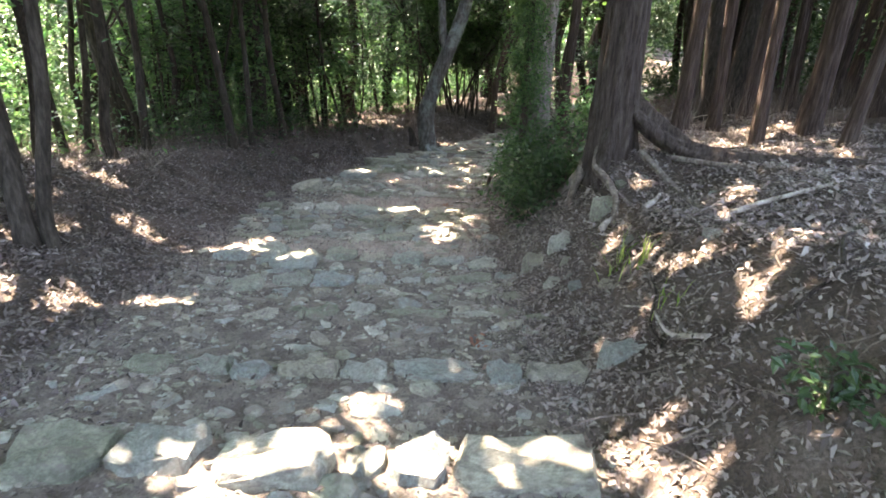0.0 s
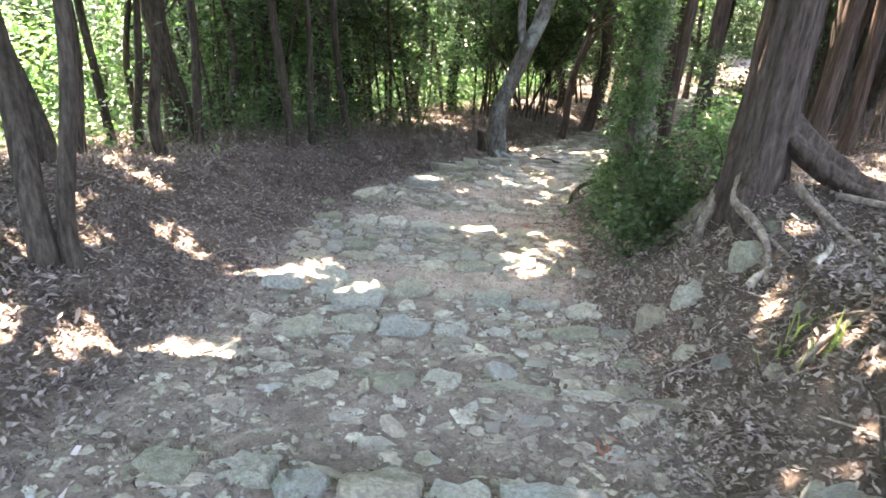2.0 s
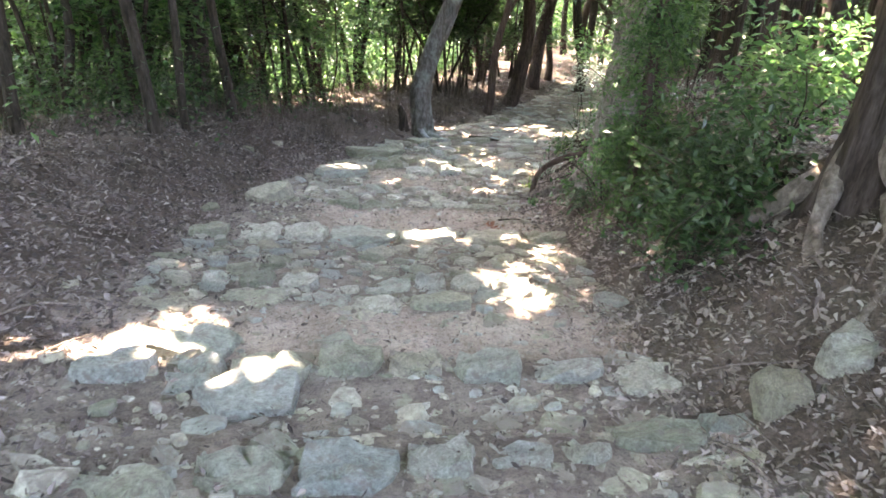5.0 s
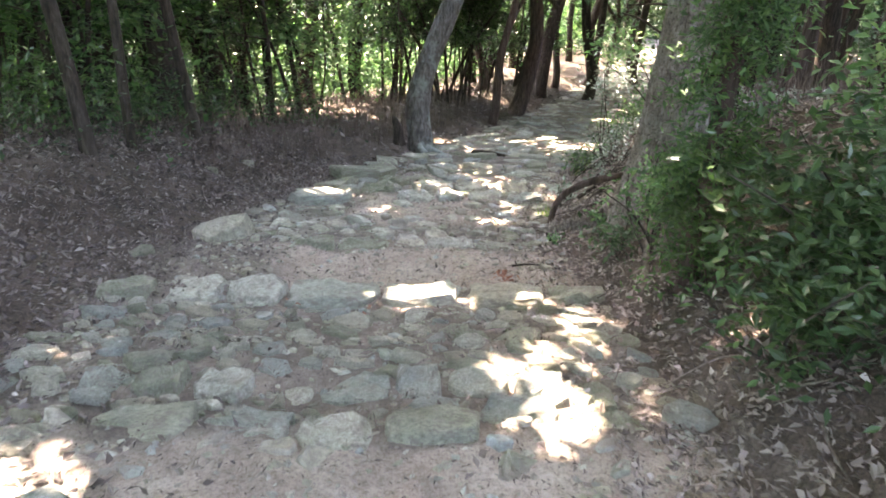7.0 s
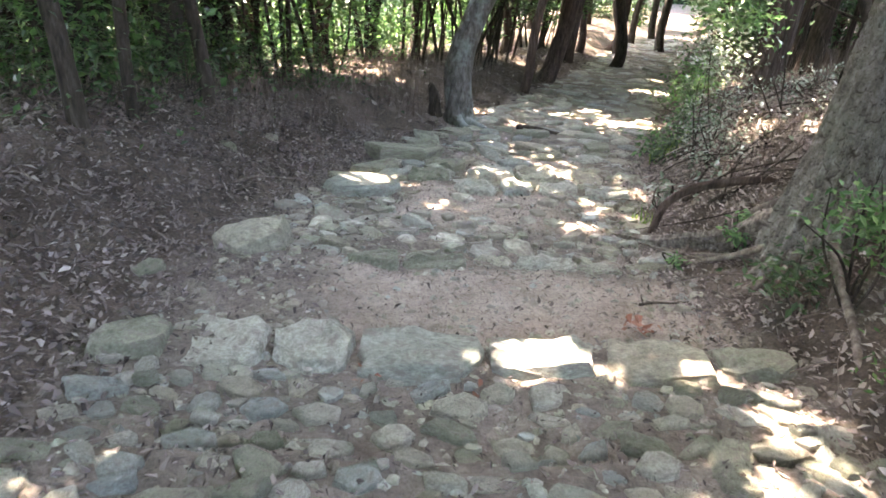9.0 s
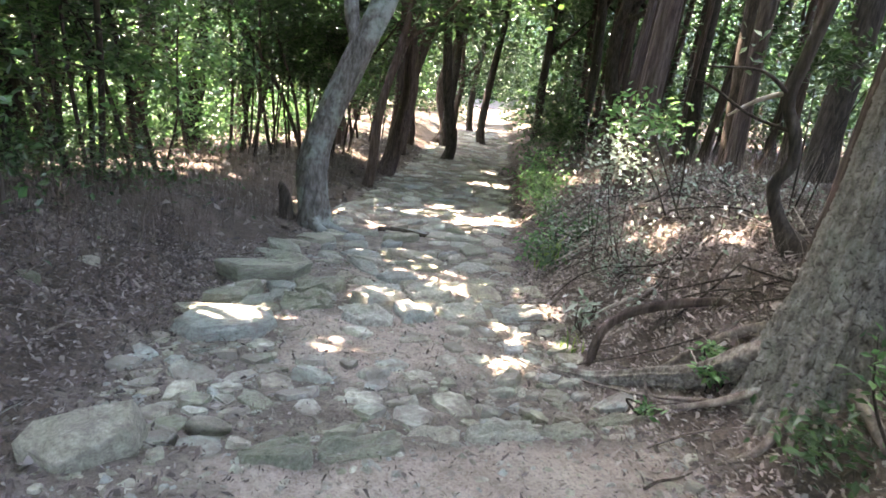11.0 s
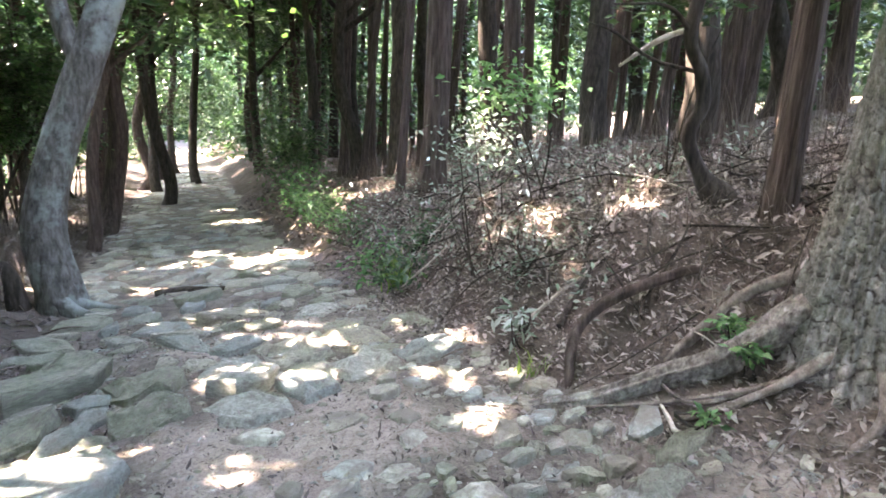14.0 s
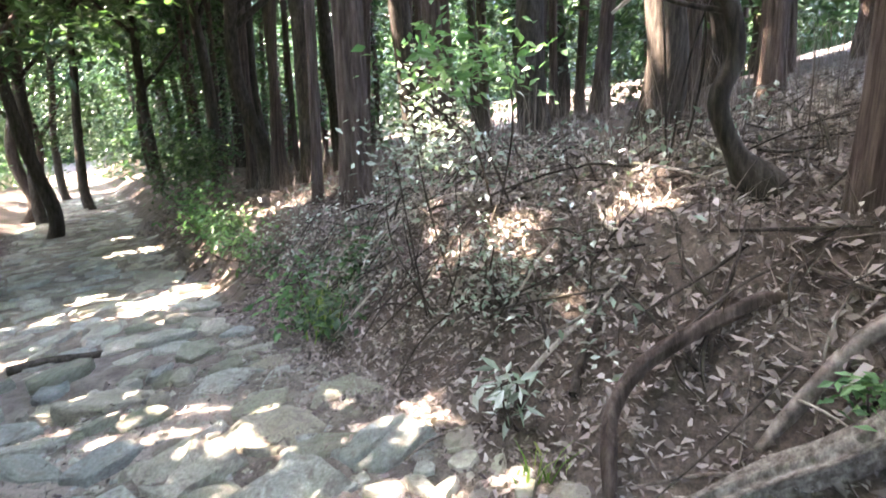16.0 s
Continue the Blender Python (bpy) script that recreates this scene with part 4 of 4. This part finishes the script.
bush("overhanging_branch", 2.2, 11.95, (-.75, -.22, .85), (.4, .36, .2), 36, 8, .07, LEAF, "leafy branch with yellow-green leaves hanging over the slope", 3, light=False, hollow=.1, stem_r=.008)
bush("overhanging_branch", 2.5, 11.1, (-.25, -.1, 1.25), (.5, .35, .14), 60, 9, .08, DARK_LEAF, "leafy branch with dark green leaves hanging over the slope", 3, light=False, hollow=.1, stem_r=.008)
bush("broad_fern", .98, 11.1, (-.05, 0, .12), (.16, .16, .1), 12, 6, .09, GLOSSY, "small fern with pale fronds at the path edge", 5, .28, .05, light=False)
for k, (x, y, r, h) in enumerate([(1.75, 13.4, .3, .12), (1.6, 12.9, .22, .12), (2.2, 14.1, .34, .13), (2.55, 14.9, .36, .14), (3.0, 15.8, .4, .18), (3.5, 16.8, .45, .2), (4.2, 18.3, .5, .25), (2.1, 13.2, .25, .13), (4.6, 19.5, .6, .45), (5.6, 21.5, .7, .55)]):
    bush("roadside_herb", x, y, (0, 0, h), (r * 1.25, r * 1.25, h), 15 if y < 15 else 34, 10, .075 + .02 * (y > 16), DARK_LEAF if k % 2 else LEAF, "low green herbs on the path verge", 5, group="herbs on the verge")
bush("evergreen_bush", 7.4, 24.5, (0, 0, .9), (1.0, 1.0, .9), 110, 12, .14, DARK_LEAF, "rounded evergreen bush at the bend", 6, spread=.2)


def blades(points, height, width, lean, material, name, gen):
    """Narrow upright blades or stems, one at every point."""
    n = len(points)
    a = gen.uniform(0, 6.28, n)
    h = height * gen.uniform(.4, 1.3, n)
    d = np.stack([np.cos(a), np.sin(a), 0 * a], -1)
    s = np.stack([-np.sin(a), np.cos(a), 0 * a], -1) * (width * gen.uniform(.6, 1.3, n))[:, None]
    ln = (lean * gen.uniform(.1, 1.2, n) * h)[:, None]
    up = np.array([0, 0, 1.0])
    mid = points + d * ln * .35 + up * (h * .55)[:, None]
    tip = points + d * ln + up * h[:, None]
    v = np.stack([points - s, points + s, mid + s * .8, tip, mid - s * .8], 1).reshape(-1, 3)
    f = (np.arange(n)[:, None, None] * 5 + np.array([[0, 1, 2], [0, 2, 4], [4, 2, 3]])[None]).reshape(-1, 3)
    return mesh_of(name, v, f, material, False)


def on_land(x, y, lift=0.0):
    return np.stack([x, y, land(x, y) + lift], -1)


g = np.random.default_rng(31)
# grass tufts at the foot of the roots and on the verge
for x, y, n, h, w in [(.72, 10.85, 26, .13, .006), (1.3, 4.62, 16, .2, .006), (1.42, 4.35, 12, .22, .006), (1.65, 13.1, 60, .2, .006), (1.9, 13.5, 60, .2, .006), (1.36, 3.55, 12, .12, .005)]:
    p = on_land(x + g.normal(size=n) * .05, y + g.normal(size=n) * .05)
    tagged(new("grass_tuft", blades(p, h, w, .9, GRASS, "grass_tuft", g)), "tuft of green and yellowing grass blades", "grass", "grass tufts")
# dry brush under the trees
x = np.concatenate([left_edge(yy := g.uniform(12.5, 24, 3000)) - .5 - g.random(3000) ** 1.4 * 4])
brush_l = blades(on_land(x, yy, -.02), .45, .003, .6, DRY_STEM, "dry_brush", g)
tagged(new("dry_brush", brush_l), "dry brown stems and brushwood under the trees", "brushwood", kind="stuff")
yy = g.uniform(8.5, 26, 3600)
x = right_edge(yy) + 1.4 + g.random(3600) ** .8 * 5
tagged(new("dry_brush", blades(on_land(x, yy, -.02), .6, .003, .55, DRY_STEM, "dry_brush", g)), "dry brown stems and brushwood on the slope", "brushwood", kind="stuff")
yy = g.uniform(4, 13, 1500)
x = left_edge(yy) - 1.5 - g.random(1500) * 4
tagged(new("dry_brush", blades(on_land(x, yy, -.02), .4, .003, .7, DRY_STEM, "dry_brush", g)), "dry brown stems on the left bank", "brushwood", kind="stuff")

yy = g.uniform(12, 16.5, 2200)
x = left_edge(yy) - .7 - g.random(2200) ** 1.2 * 2.6
tagged(new("dry_brush", blades(on_land(x, yy, -.02), .2, .003, 1.2, DRY_STEM, "dry_brush", g)), "tangled dry stems at the foot of the thicket", "brushwood", kind="stuff")
yy = g.uniform(9.6, 17, 4200)
x = right_edge(yy) + .45 + g.random(4200) * 2.6
tagged(new("dry_brush", blades(on_land(x, yy, -.02), .22, .0025, 1.1, DRY_STEM, "dry_brush", g)), "short dry stems and grass on the slope", "brushwood", kind="stuff")
yy = g.uniform(10.6, 16, 1500)
x = right_edge(yy) + .3 + g.random(1500) ** 1.3 * 2.2
weeds = on_land(x, yy, .05) + np.stack([0 * x, 0 * x, g.random(1500) * .22], -1)
v, f = leaves(weeds, .05, .5, .6, gen=g)
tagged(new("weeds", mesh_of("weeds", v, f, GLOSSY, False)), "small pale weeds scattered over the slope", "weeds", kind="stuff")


# ---- litter ----
def lying(points, size, material, name, aspect=.5):
    n = len(points)
    a = g.uniform(0, 6.28, n)
    tilt = g.normal(size=(n, 2)) * .45
    d = np.stack([np.cos(a), np.sin(a), tilt[:, 0]], -1)
    s = np.stack([-np.sin(a), np.cos(a), tilt[:, 1]], -1)
    ln = (size * g.uniform(.5, 1.5, n))[:, None]
    w = ln * aspect * .5
    curl = np.array([0, 0, 1.0]) * (ln * g.uniform(-.1, .3, n)[:, None])
    lift = points + np.array([0, 0, .006])
    j = g.uniform(-.3, .3, (n, 2, 1)) * ln[:, None]
    v = np.stack([lift - d * ln * .5, lift + s * w + curl + d * j[:, 0], lift + d * ln * .5 + curl * .4, lift - s * w * g.uniform(.3, 1.2, (n, 1)) + curl * .8 + d * j[:, 1]], 1).reshape(-1, 3)
    return mesh_of(name, v, np.arange(4 * n).reshape(n, 4), material, False)


def scatter(n, y0, y1, side, reach, power=1.0, start=-.25):
    yy = g.uniform(y0, y1, n)
    d = start + g.random(n) ** power * reach * (.8 + .6 * relief(yy, 0 * yy, .9, 1))
    return on_land(right_edge(yy) + d if side > 0 else left_edge(yy) - d, yy)


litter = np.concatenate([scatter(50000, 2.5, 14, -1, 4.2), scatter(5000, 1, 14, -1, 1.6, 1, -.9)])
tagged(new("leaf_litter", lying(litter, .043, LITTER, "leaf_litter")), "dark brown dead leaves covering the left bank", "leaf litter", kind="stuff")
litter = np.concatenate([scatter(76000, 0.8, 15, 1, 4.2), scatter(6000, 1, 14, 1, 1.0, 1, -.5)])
tagged(new("leaf_litter", lying(litter, .04, LIT_LITTER, "leaf_litter")), "brown dead leaves covering the right bank, brighter light put into their colour", "leaf litter", kind="stuff")
far_litter = np.concatenate([scatter(9000, 13, 26, 1, 8), scatter(9000, 14, 30, -1, 10)])
tagged(new("leaf_litter", lying(far_litter, .1, LITTER, "leaf_litter")), "brown dead leaves under the far trees", "leaf litter", kind="stuff")
for material, label, heap in ((LIT_LITTER, "large curled leaves heaped on the slope, brighter light put into their colour", np.concatenate([scatter(15000, 9.6, 15, 1, 3.4, .9, .4), scatter(5000, 3, 9.5, 1, 3.4, .9, .4)])),
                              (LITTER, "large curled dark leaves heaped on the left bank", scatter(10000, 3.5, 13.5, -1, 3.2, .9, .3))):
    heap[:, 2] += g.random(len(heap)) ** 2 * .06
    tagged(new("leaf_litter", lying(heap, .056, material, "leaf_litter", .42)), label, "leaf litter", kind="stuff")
yy = g.uniform(1.5, 14, 9000)
on_path = on_land(left_edge(yy) + (right_edge(yy) - left_edge(yy)) * g.beta(.7, .7, 9000), yy, .012)[::3]
yy = g.uniform(1.5, 14, 26000)
crumbs = on_land(left_edge(yy) + (right_edge(yy) - left_edge(yy)) * g.random(26000), yy, .004)
tagged(new("debris", lying(crumbs, .02, LITTER, "debris", .35)), "crumbs of bark, leaf and twig on the earth", "debris", kind="stuff")
tagged(new("leaf_litter", lying(on_path, .036, LITTER, "leaf_litter")), "scattered dead leaves on the stones", "leaf litter", kind="stuff")
for x, y, r, n in [(.3, 3.78, .06, 14), (.04, 8.86, .07, 26), (-1.35, 8.25, .1, 4), (-.9, 8.2, .12, 3)]:
    p = on_land(x + g.normal(size=n) * r * .6, y + g.normal(size=n) * r * .6, .02)
    p[:, 2] += g.random(n) * .04
    tagged(new("red_leaves", lying(p, .045, RED_LITTER, "red_leaves")), "small heap of reddish dead leaves on the earth", "dead leaves", "red leaf heaps")

# gravel and stone chips between the stones
n = 6500
yy = g.uniform(1.8, 13.5, n)
at = on_land(left_edge(yy) + .1 + (right_edge(yy) - left_edge(yy) - .2) * g.random(n), yy)
size = .009 + .026 * g.random(n) ** 2.5
ring = np.array([(math.cos(a), math.sin(a), 0) for a in (0, 1.3, 2.5, 3.8, 5.1)] + [(0.15, -.1, .55)])
turn = g.uniform(0, 6.28, n)
chip = ring[None] * (1 + .3 * g.normal(size=(n, 6, 1))) * size[:, None, None] * np.stack([np.ones(n), g.uniform(.5, 1, n), np.ones(n)], -1)[:, None]
co, si = np.cos(turn)[:, None], np.sin(turn)[:, None]
chip = np.stack([chip[..., 0] * co - chip[..., 1] * si, chip[..., 0] * si + chip[..., 1] * co, chip[..., 2]], -1) + at[:, None]
tri = np.array([(k, (k + 1) % 5, 5) for k in range(5)])
tagged(new("gravel", mesh_of("gravel", chip.reshape(-1, 3), (np.arange(n)[:, None, None] * 6 + tri[None]).reshape(-1, 3), COBBLE, False)), "grey gravel and stone chips scattered on the trodden earth", "gravel", kind="stuff")

# fallen twigs and sticks
def stick(x, y, length, r, turn, material, bend=.12, lift=.01, label="thin fallen stick on the leaf litter", name="fallen_stick"):
    c, s = math.cos(turn), math.sin(turn)
    pts = []
    for k, u in enumerate((-.5, -.2, .15, .5)):
        b = bend * length * (.5 - abs(u)) * (1 if k % 2 else -.4)
        px, py = x + c * u * length - s * b, y + s * u * length + c * b
        pts.append((px, py, lay(px, py) + lift + r, r * (1.1 - .7 * (u + .5))))
    ob = tagged(new(name, limb_mesh("stick", pts, material, sides=7, rings=14, ridge=.12, seed=int(length * 50))), label, "stick", "fallen sticks")
    return ob


for x, y, ln, r, t, m in [(1.3, 3.45, .95, .014, 1.72, DEAD_WOOD), (1.31, 3.6, .9, .012, 1.4, DARK_BARK), (1.75, 5.35, .3, .03, .9, DEAD_WOOD), (1.45, 5.45, .2, .03, .7, DEAD_WOOD), (1.7, 4.5, .9, .018, .35, ROOT_BARK), (2.4, 4.5, .8, .022, .2, DEAD_WOOD), (2.6, 5.0, 1.1, .014, -.3, ROOT_BARK),
                          (-2.25, 11.4, .9, .009, .9, ROOT_BARK), (1.3, 11.0, .5, .012, -.6, DEAD_WOOD), (1.2, 10.9, .4, .02, .2, DARK_BARK), (1.6, 10.7, .7, .012, .7, DARK_BARK), (2.2, 10.2, .8, .012, 1.1, DARK_BARK), (1.9, 11.2, .9, .012, .8, DEAD_WOOD), (2.5, 11.7, 1.2, .016, .5, DARK_BARK), (.62, 9.95, .3, .016, 1.0, DEAD_WOOD), (2.8, 12.5, 1.0, .016, .3, DEAD_WOOD), (.3, 9.2, .35, .008, .3, DARK_BARK), (3.0, 7.4, 1.4, .02, .1, DARK_BARK), (2.2, 3.4, .8, .012, 1.0, DARK_BARK), (1.9, 2.9, .6, .01, .4, DARK_BARK)]:
    stick(x, y, ln, r, t, m)
stick(.78, 15.05, 1.0, .045, -.6, DARK_BARK, .06, -.02, "dark half-buried log lying across the stones", "fallen_log")
twig_pieces = []
for k in range(900):
    side = 1 if k % 3 else -1
    p = scatter(1, 1.2, 16, side, 3.2)[0]
    t, ln, r = g.uniform(0, 6.28), g.uniform(.1, .5), g.uniform(.002, .008)
    e = p + np.array([math.cos(t), math.sin(t), 0]) * ln
    e[2] = float(land(e[0], e[1]))
    m = (p + e) / 2 + g.normal(size=3) * .02
    twig_pieces.append(tube([(*(p + [0, 0, r]), r), (*(m + [0, 0, .015]), r), (*(e + [0, 0, .02]), r * .5)], 5, 6, .05))
v, f = joined(twig_pieces)
tagged(new("twigs", mesh_of("twigs", v, f, ROOT_BARK)), "thin brown twigs scattered over the litter", "twigs", kind="stuff")

for material, label, count in ((DEAD_WOOD, "pale bleached twigs lying on the slope", 70), (DARK_BARK, "dark twigs and brushwood lying on the slope", 420)):
    pieces = []
    for k in range(count):
        p = scatter(1, 9.7, 15, 1, 2.8, 1.0, .35)[0]
        t, ln, r = g.uniform(0, 6.28), g.uniform(.15, .7), g.uniform(.003, .009)
        e = p + np.array([math.cos(t), math.sin(t), 0]) * ln
        e[2] = float(land(e[0], e[1])) + g.uniform(0, .16)
        m = (p + e) / 2 + g.normal(size=3) * .03
        pieces.append(tube([(*(p + [0, 0, r]), r), (*(m + [0, 0, .02]), r), (*(e + [0, 0, .02]), r * .5)], 5, 7, .05))
    v, f = joined(pieces)
    tagged(new("twigs", mesh_of("twigs", v, f, material)), label, "twigs", kind="stuff")

# crooked dead trunk and loose stones on the slope
snag = plant("crooked_tree", 1.92, 10.52, "dark crooked dead tree on the slope", "tree")
part("trunk", limb_mesh("trunk", [(.1, -.1, -.2, .15), (.04, -.04, .04, .11), (-.05, .05, .2, .05), (-.12, .12, .42, .044), (-.07, .08, .6, .042), (-.1, .1, .78, .04), (-.17, .16, .98, .037), (-.14, .12, 1.4, .04), (-.05, .1, 2.2, .03), (0, .1, 3.4, .01)], DARK_BARK, sides=18, rings=40, ridge=.15, seed=6), snag)
part("limb", limb_mesh("limb", [(-.17, .16, 1.0, .016), (-.4, .2, 1.12, .011), (-.75, .3, 1.1, .005)], DARK_BARK, sides=8, rings=12), snag)
part("limb", limb_mesh("limb", [(-.1, .1, .78, .014), (-.3, .3, .84, .011), (-.55, .42, .98, .009), (-.7, .5, 1.02, .004)], DARK_BARK, sides=8, rings=12), snag)
part("broken_limb", limb_mesh("limb", [(-.15, .18, 1.02, .016), (-.2, .32, .96, .018), (-.24, .44, .88, .014), (-.27, .54, .8, .007)], DEAD_WOOD, sides=8, rings=12), snag, "bleached broken limb")
for x, y, w, h in [(1.62, 5.9, .2, .14), (1.85, 5.95, .22, .12), (2.12, 6.3, .2, .16), (2.36, 6.2, .19, .13), (3.6, 7.6, .34, .28), (1.25, 4.4, .2, .12), (1.1, 4.75, .24, .12), (.95, 5.0, .26, .14), (1.5, 4.9, .16, .1), (2.9, 5.6, .26, .14), (2.2, 5.2, .2, .1), (1.1, 5.3, .2, .1), (1.75, 4.0, .24, .12), (-2.55, 9.3, .26, .16), (-2.8, 11.9, .3, .2), (-2.5, 12.3, .25, .15), (.45, 9.35, .16, .1), (.58, 9.5, .12, .08), (.38, 9.6, .13, .08), (-2.7, 7.0, .2, .12), (.3, 9.15, .18, .1), (.1, 10.25, .16, .08), (.28, 10.1, .14, .08), (.42, 9.9, .15, .08)]:
    ob = tagged(new("loose_stone", STONE_MESHES[int(x * 10 + y * 7) % 18]), "loose grey stone lying on the soil", "stone", "loose stones")
    ob.matrix_basis = Matrix.LocRotScale((x, y, lay(x, y) + h * .12), Euler((float(g.normal()) * .15, float(g.normal()) * .15, float(g.uniform(0, 6.28)))), (w * .64, w * .46, h * .55))


# ---- far woods ----
def far_wood(name, n, spots, size, material, label):
    pts = np.concatenate([clumps((x, y, float(land(x, y, False)) + z), (r, r, rz), n, 14, .45, g, .3) for x, y, z, r, rz in spots])
    pts = pts[(pts[:, 2] > land(pts[:, 0], pts[:, 1], False)) & shaded(pts)]
    v, f = leaves(pts, size, .5, .5, gen=g)
    tagged(new(name, mesh_of(name, v, f, material, False)), label, "woods", kind="stuff")


spots_a, spots_b = [], []
for k in range(90):
    y = g.uniform(-4, 52)
    d = g.uniform(7, 26)
    (spots_a if k % 3 and y < 14 else spots_b).append((float(left_edge(y)) - d, y, g.uniform(.3, 7.5), 2.6, 1.9))
for k in range(190):
    y = g.uniform(34, 66)
    x = float(left_edge(y)) + g.uniform(-22, 26)
    if not (float(left_edge(y)) - .8 < x < float(right_edge(y)) + .8) or y > 52:
        (spots_a if k % 2 and x < 12 else spots_b).append((x, y, g.uniform(.5, 12), 3.2, 2.4))
far_wood("far_woods", 36, spots_a, .32, LEAF, "sunlit green woods beyond the thicket")
far_wood("far_woods", 36, spots_b, .34, DARK_LEAF, "dark green woods beyond the thicket")
low = [(float(left_edge(y)) - d, y, g.uniform(.1, 3.2), .7, .45) for y, d in zip(g.uniform(5, 30, 130), 2.4 + g.random(130) * 6) if y > 8 or d > 3.2]
far_wood("understorey", 15, low, .12, LEAF, "low green understorey among the saplings")
low = [(float(left_edge(y)) - d, y, g.uniform(.1, 1.0), 1.3, .6) for y, d in zip(g.uniform(2, 40, 110), 6 + g.random(110) * 10)]
far_wood("understorey", 16, low, .16, LEAF, "low green shrubs beyond the saplings")
low = [(float(right_edge(y)) + 1.5 + d if k % 2 else float(left_edge(y)) - 1.2 - d, y, g.uniform(.5, 6), 1.5, 1.3) for k, (y, d) in enumerate(zip(g.uniform(27, 43, 60), g.random(60) * 8))]
far_wood("understorey", 24, low, .19, DARK_LEAF, "green understorey where the path bends")
low = [(float(right_edge(y)) + d, y, g.uniform(.6, 5), 1.2, 1.0) for y, d in zip(g.uniform(18, 40, 40), 5 + g.random(40) * 12)]
low += [(float(right_edge(y)) + d, y, g.uniform(.2, 3.5), 1.1, .9) for y, d in zip(g.uniform(2, 18, 36), 7.5 + g.random(36) * 8)]
low += [(x, y, g.uniform(.3, 5), 1.8, 1.3) for x, y in zip(g.uniform(9, 27, 34), g.uniform(46, 54, 34))]
low += [(x, y, g.uniform(.2, 6.5), 1.8, 1.4) for x, y in zip(g.uniform(9, 25, 70), g.uniform(7, 30, 70)) if x > float(right_edge(y)) + 5]
far_wood("understorey", 24, low, .2, DARK_LEAF, "dark green understorey among the cedars")
low = [(float(left_edge(y)) - d, y, g.uniform(.05, .55), .4, .28) for y, d in zip(g.uniform(10.5, 17, 46), 1.6 + g.random(46) * 2.8)]
far_wood("understorey", 14, low, .075, DARK_LEAF, "dark low shrubs among the dry brush")

# wooded hillside that closes the distance
ang = np.linspace(0, 2 * np.pi, 241)[:-1]
lev = np.linspace(0, 1, 22)
AA, LL = np.meshgrid(ang, lev)
rad = 72 - 9 * LL + 5 * (relief(AA * 14, LL * 9, 1.0, 2) - .5) + 3 * (relief(AA * 40, LL * 26, 1.0, 1) - .5)
top = 15 + 7 * (relief(AA * 9, 0 * LL, 1.0, 3) - .5)
hv = np.stack([np.sin(AA) * rad, 18 + np.cos(AA) * rad, -22 + LL * (22 + top)], -1).reshape(-1, 3)
hi = np.arange(22 * 240).reshape(22, 240)
hf = np.stack([hi[:-1], np.roll(hi, -1, 1)[:-1], np.roll(hi, -1, 1)[1:], hi[1:]], -1).reshape(-1, 4)
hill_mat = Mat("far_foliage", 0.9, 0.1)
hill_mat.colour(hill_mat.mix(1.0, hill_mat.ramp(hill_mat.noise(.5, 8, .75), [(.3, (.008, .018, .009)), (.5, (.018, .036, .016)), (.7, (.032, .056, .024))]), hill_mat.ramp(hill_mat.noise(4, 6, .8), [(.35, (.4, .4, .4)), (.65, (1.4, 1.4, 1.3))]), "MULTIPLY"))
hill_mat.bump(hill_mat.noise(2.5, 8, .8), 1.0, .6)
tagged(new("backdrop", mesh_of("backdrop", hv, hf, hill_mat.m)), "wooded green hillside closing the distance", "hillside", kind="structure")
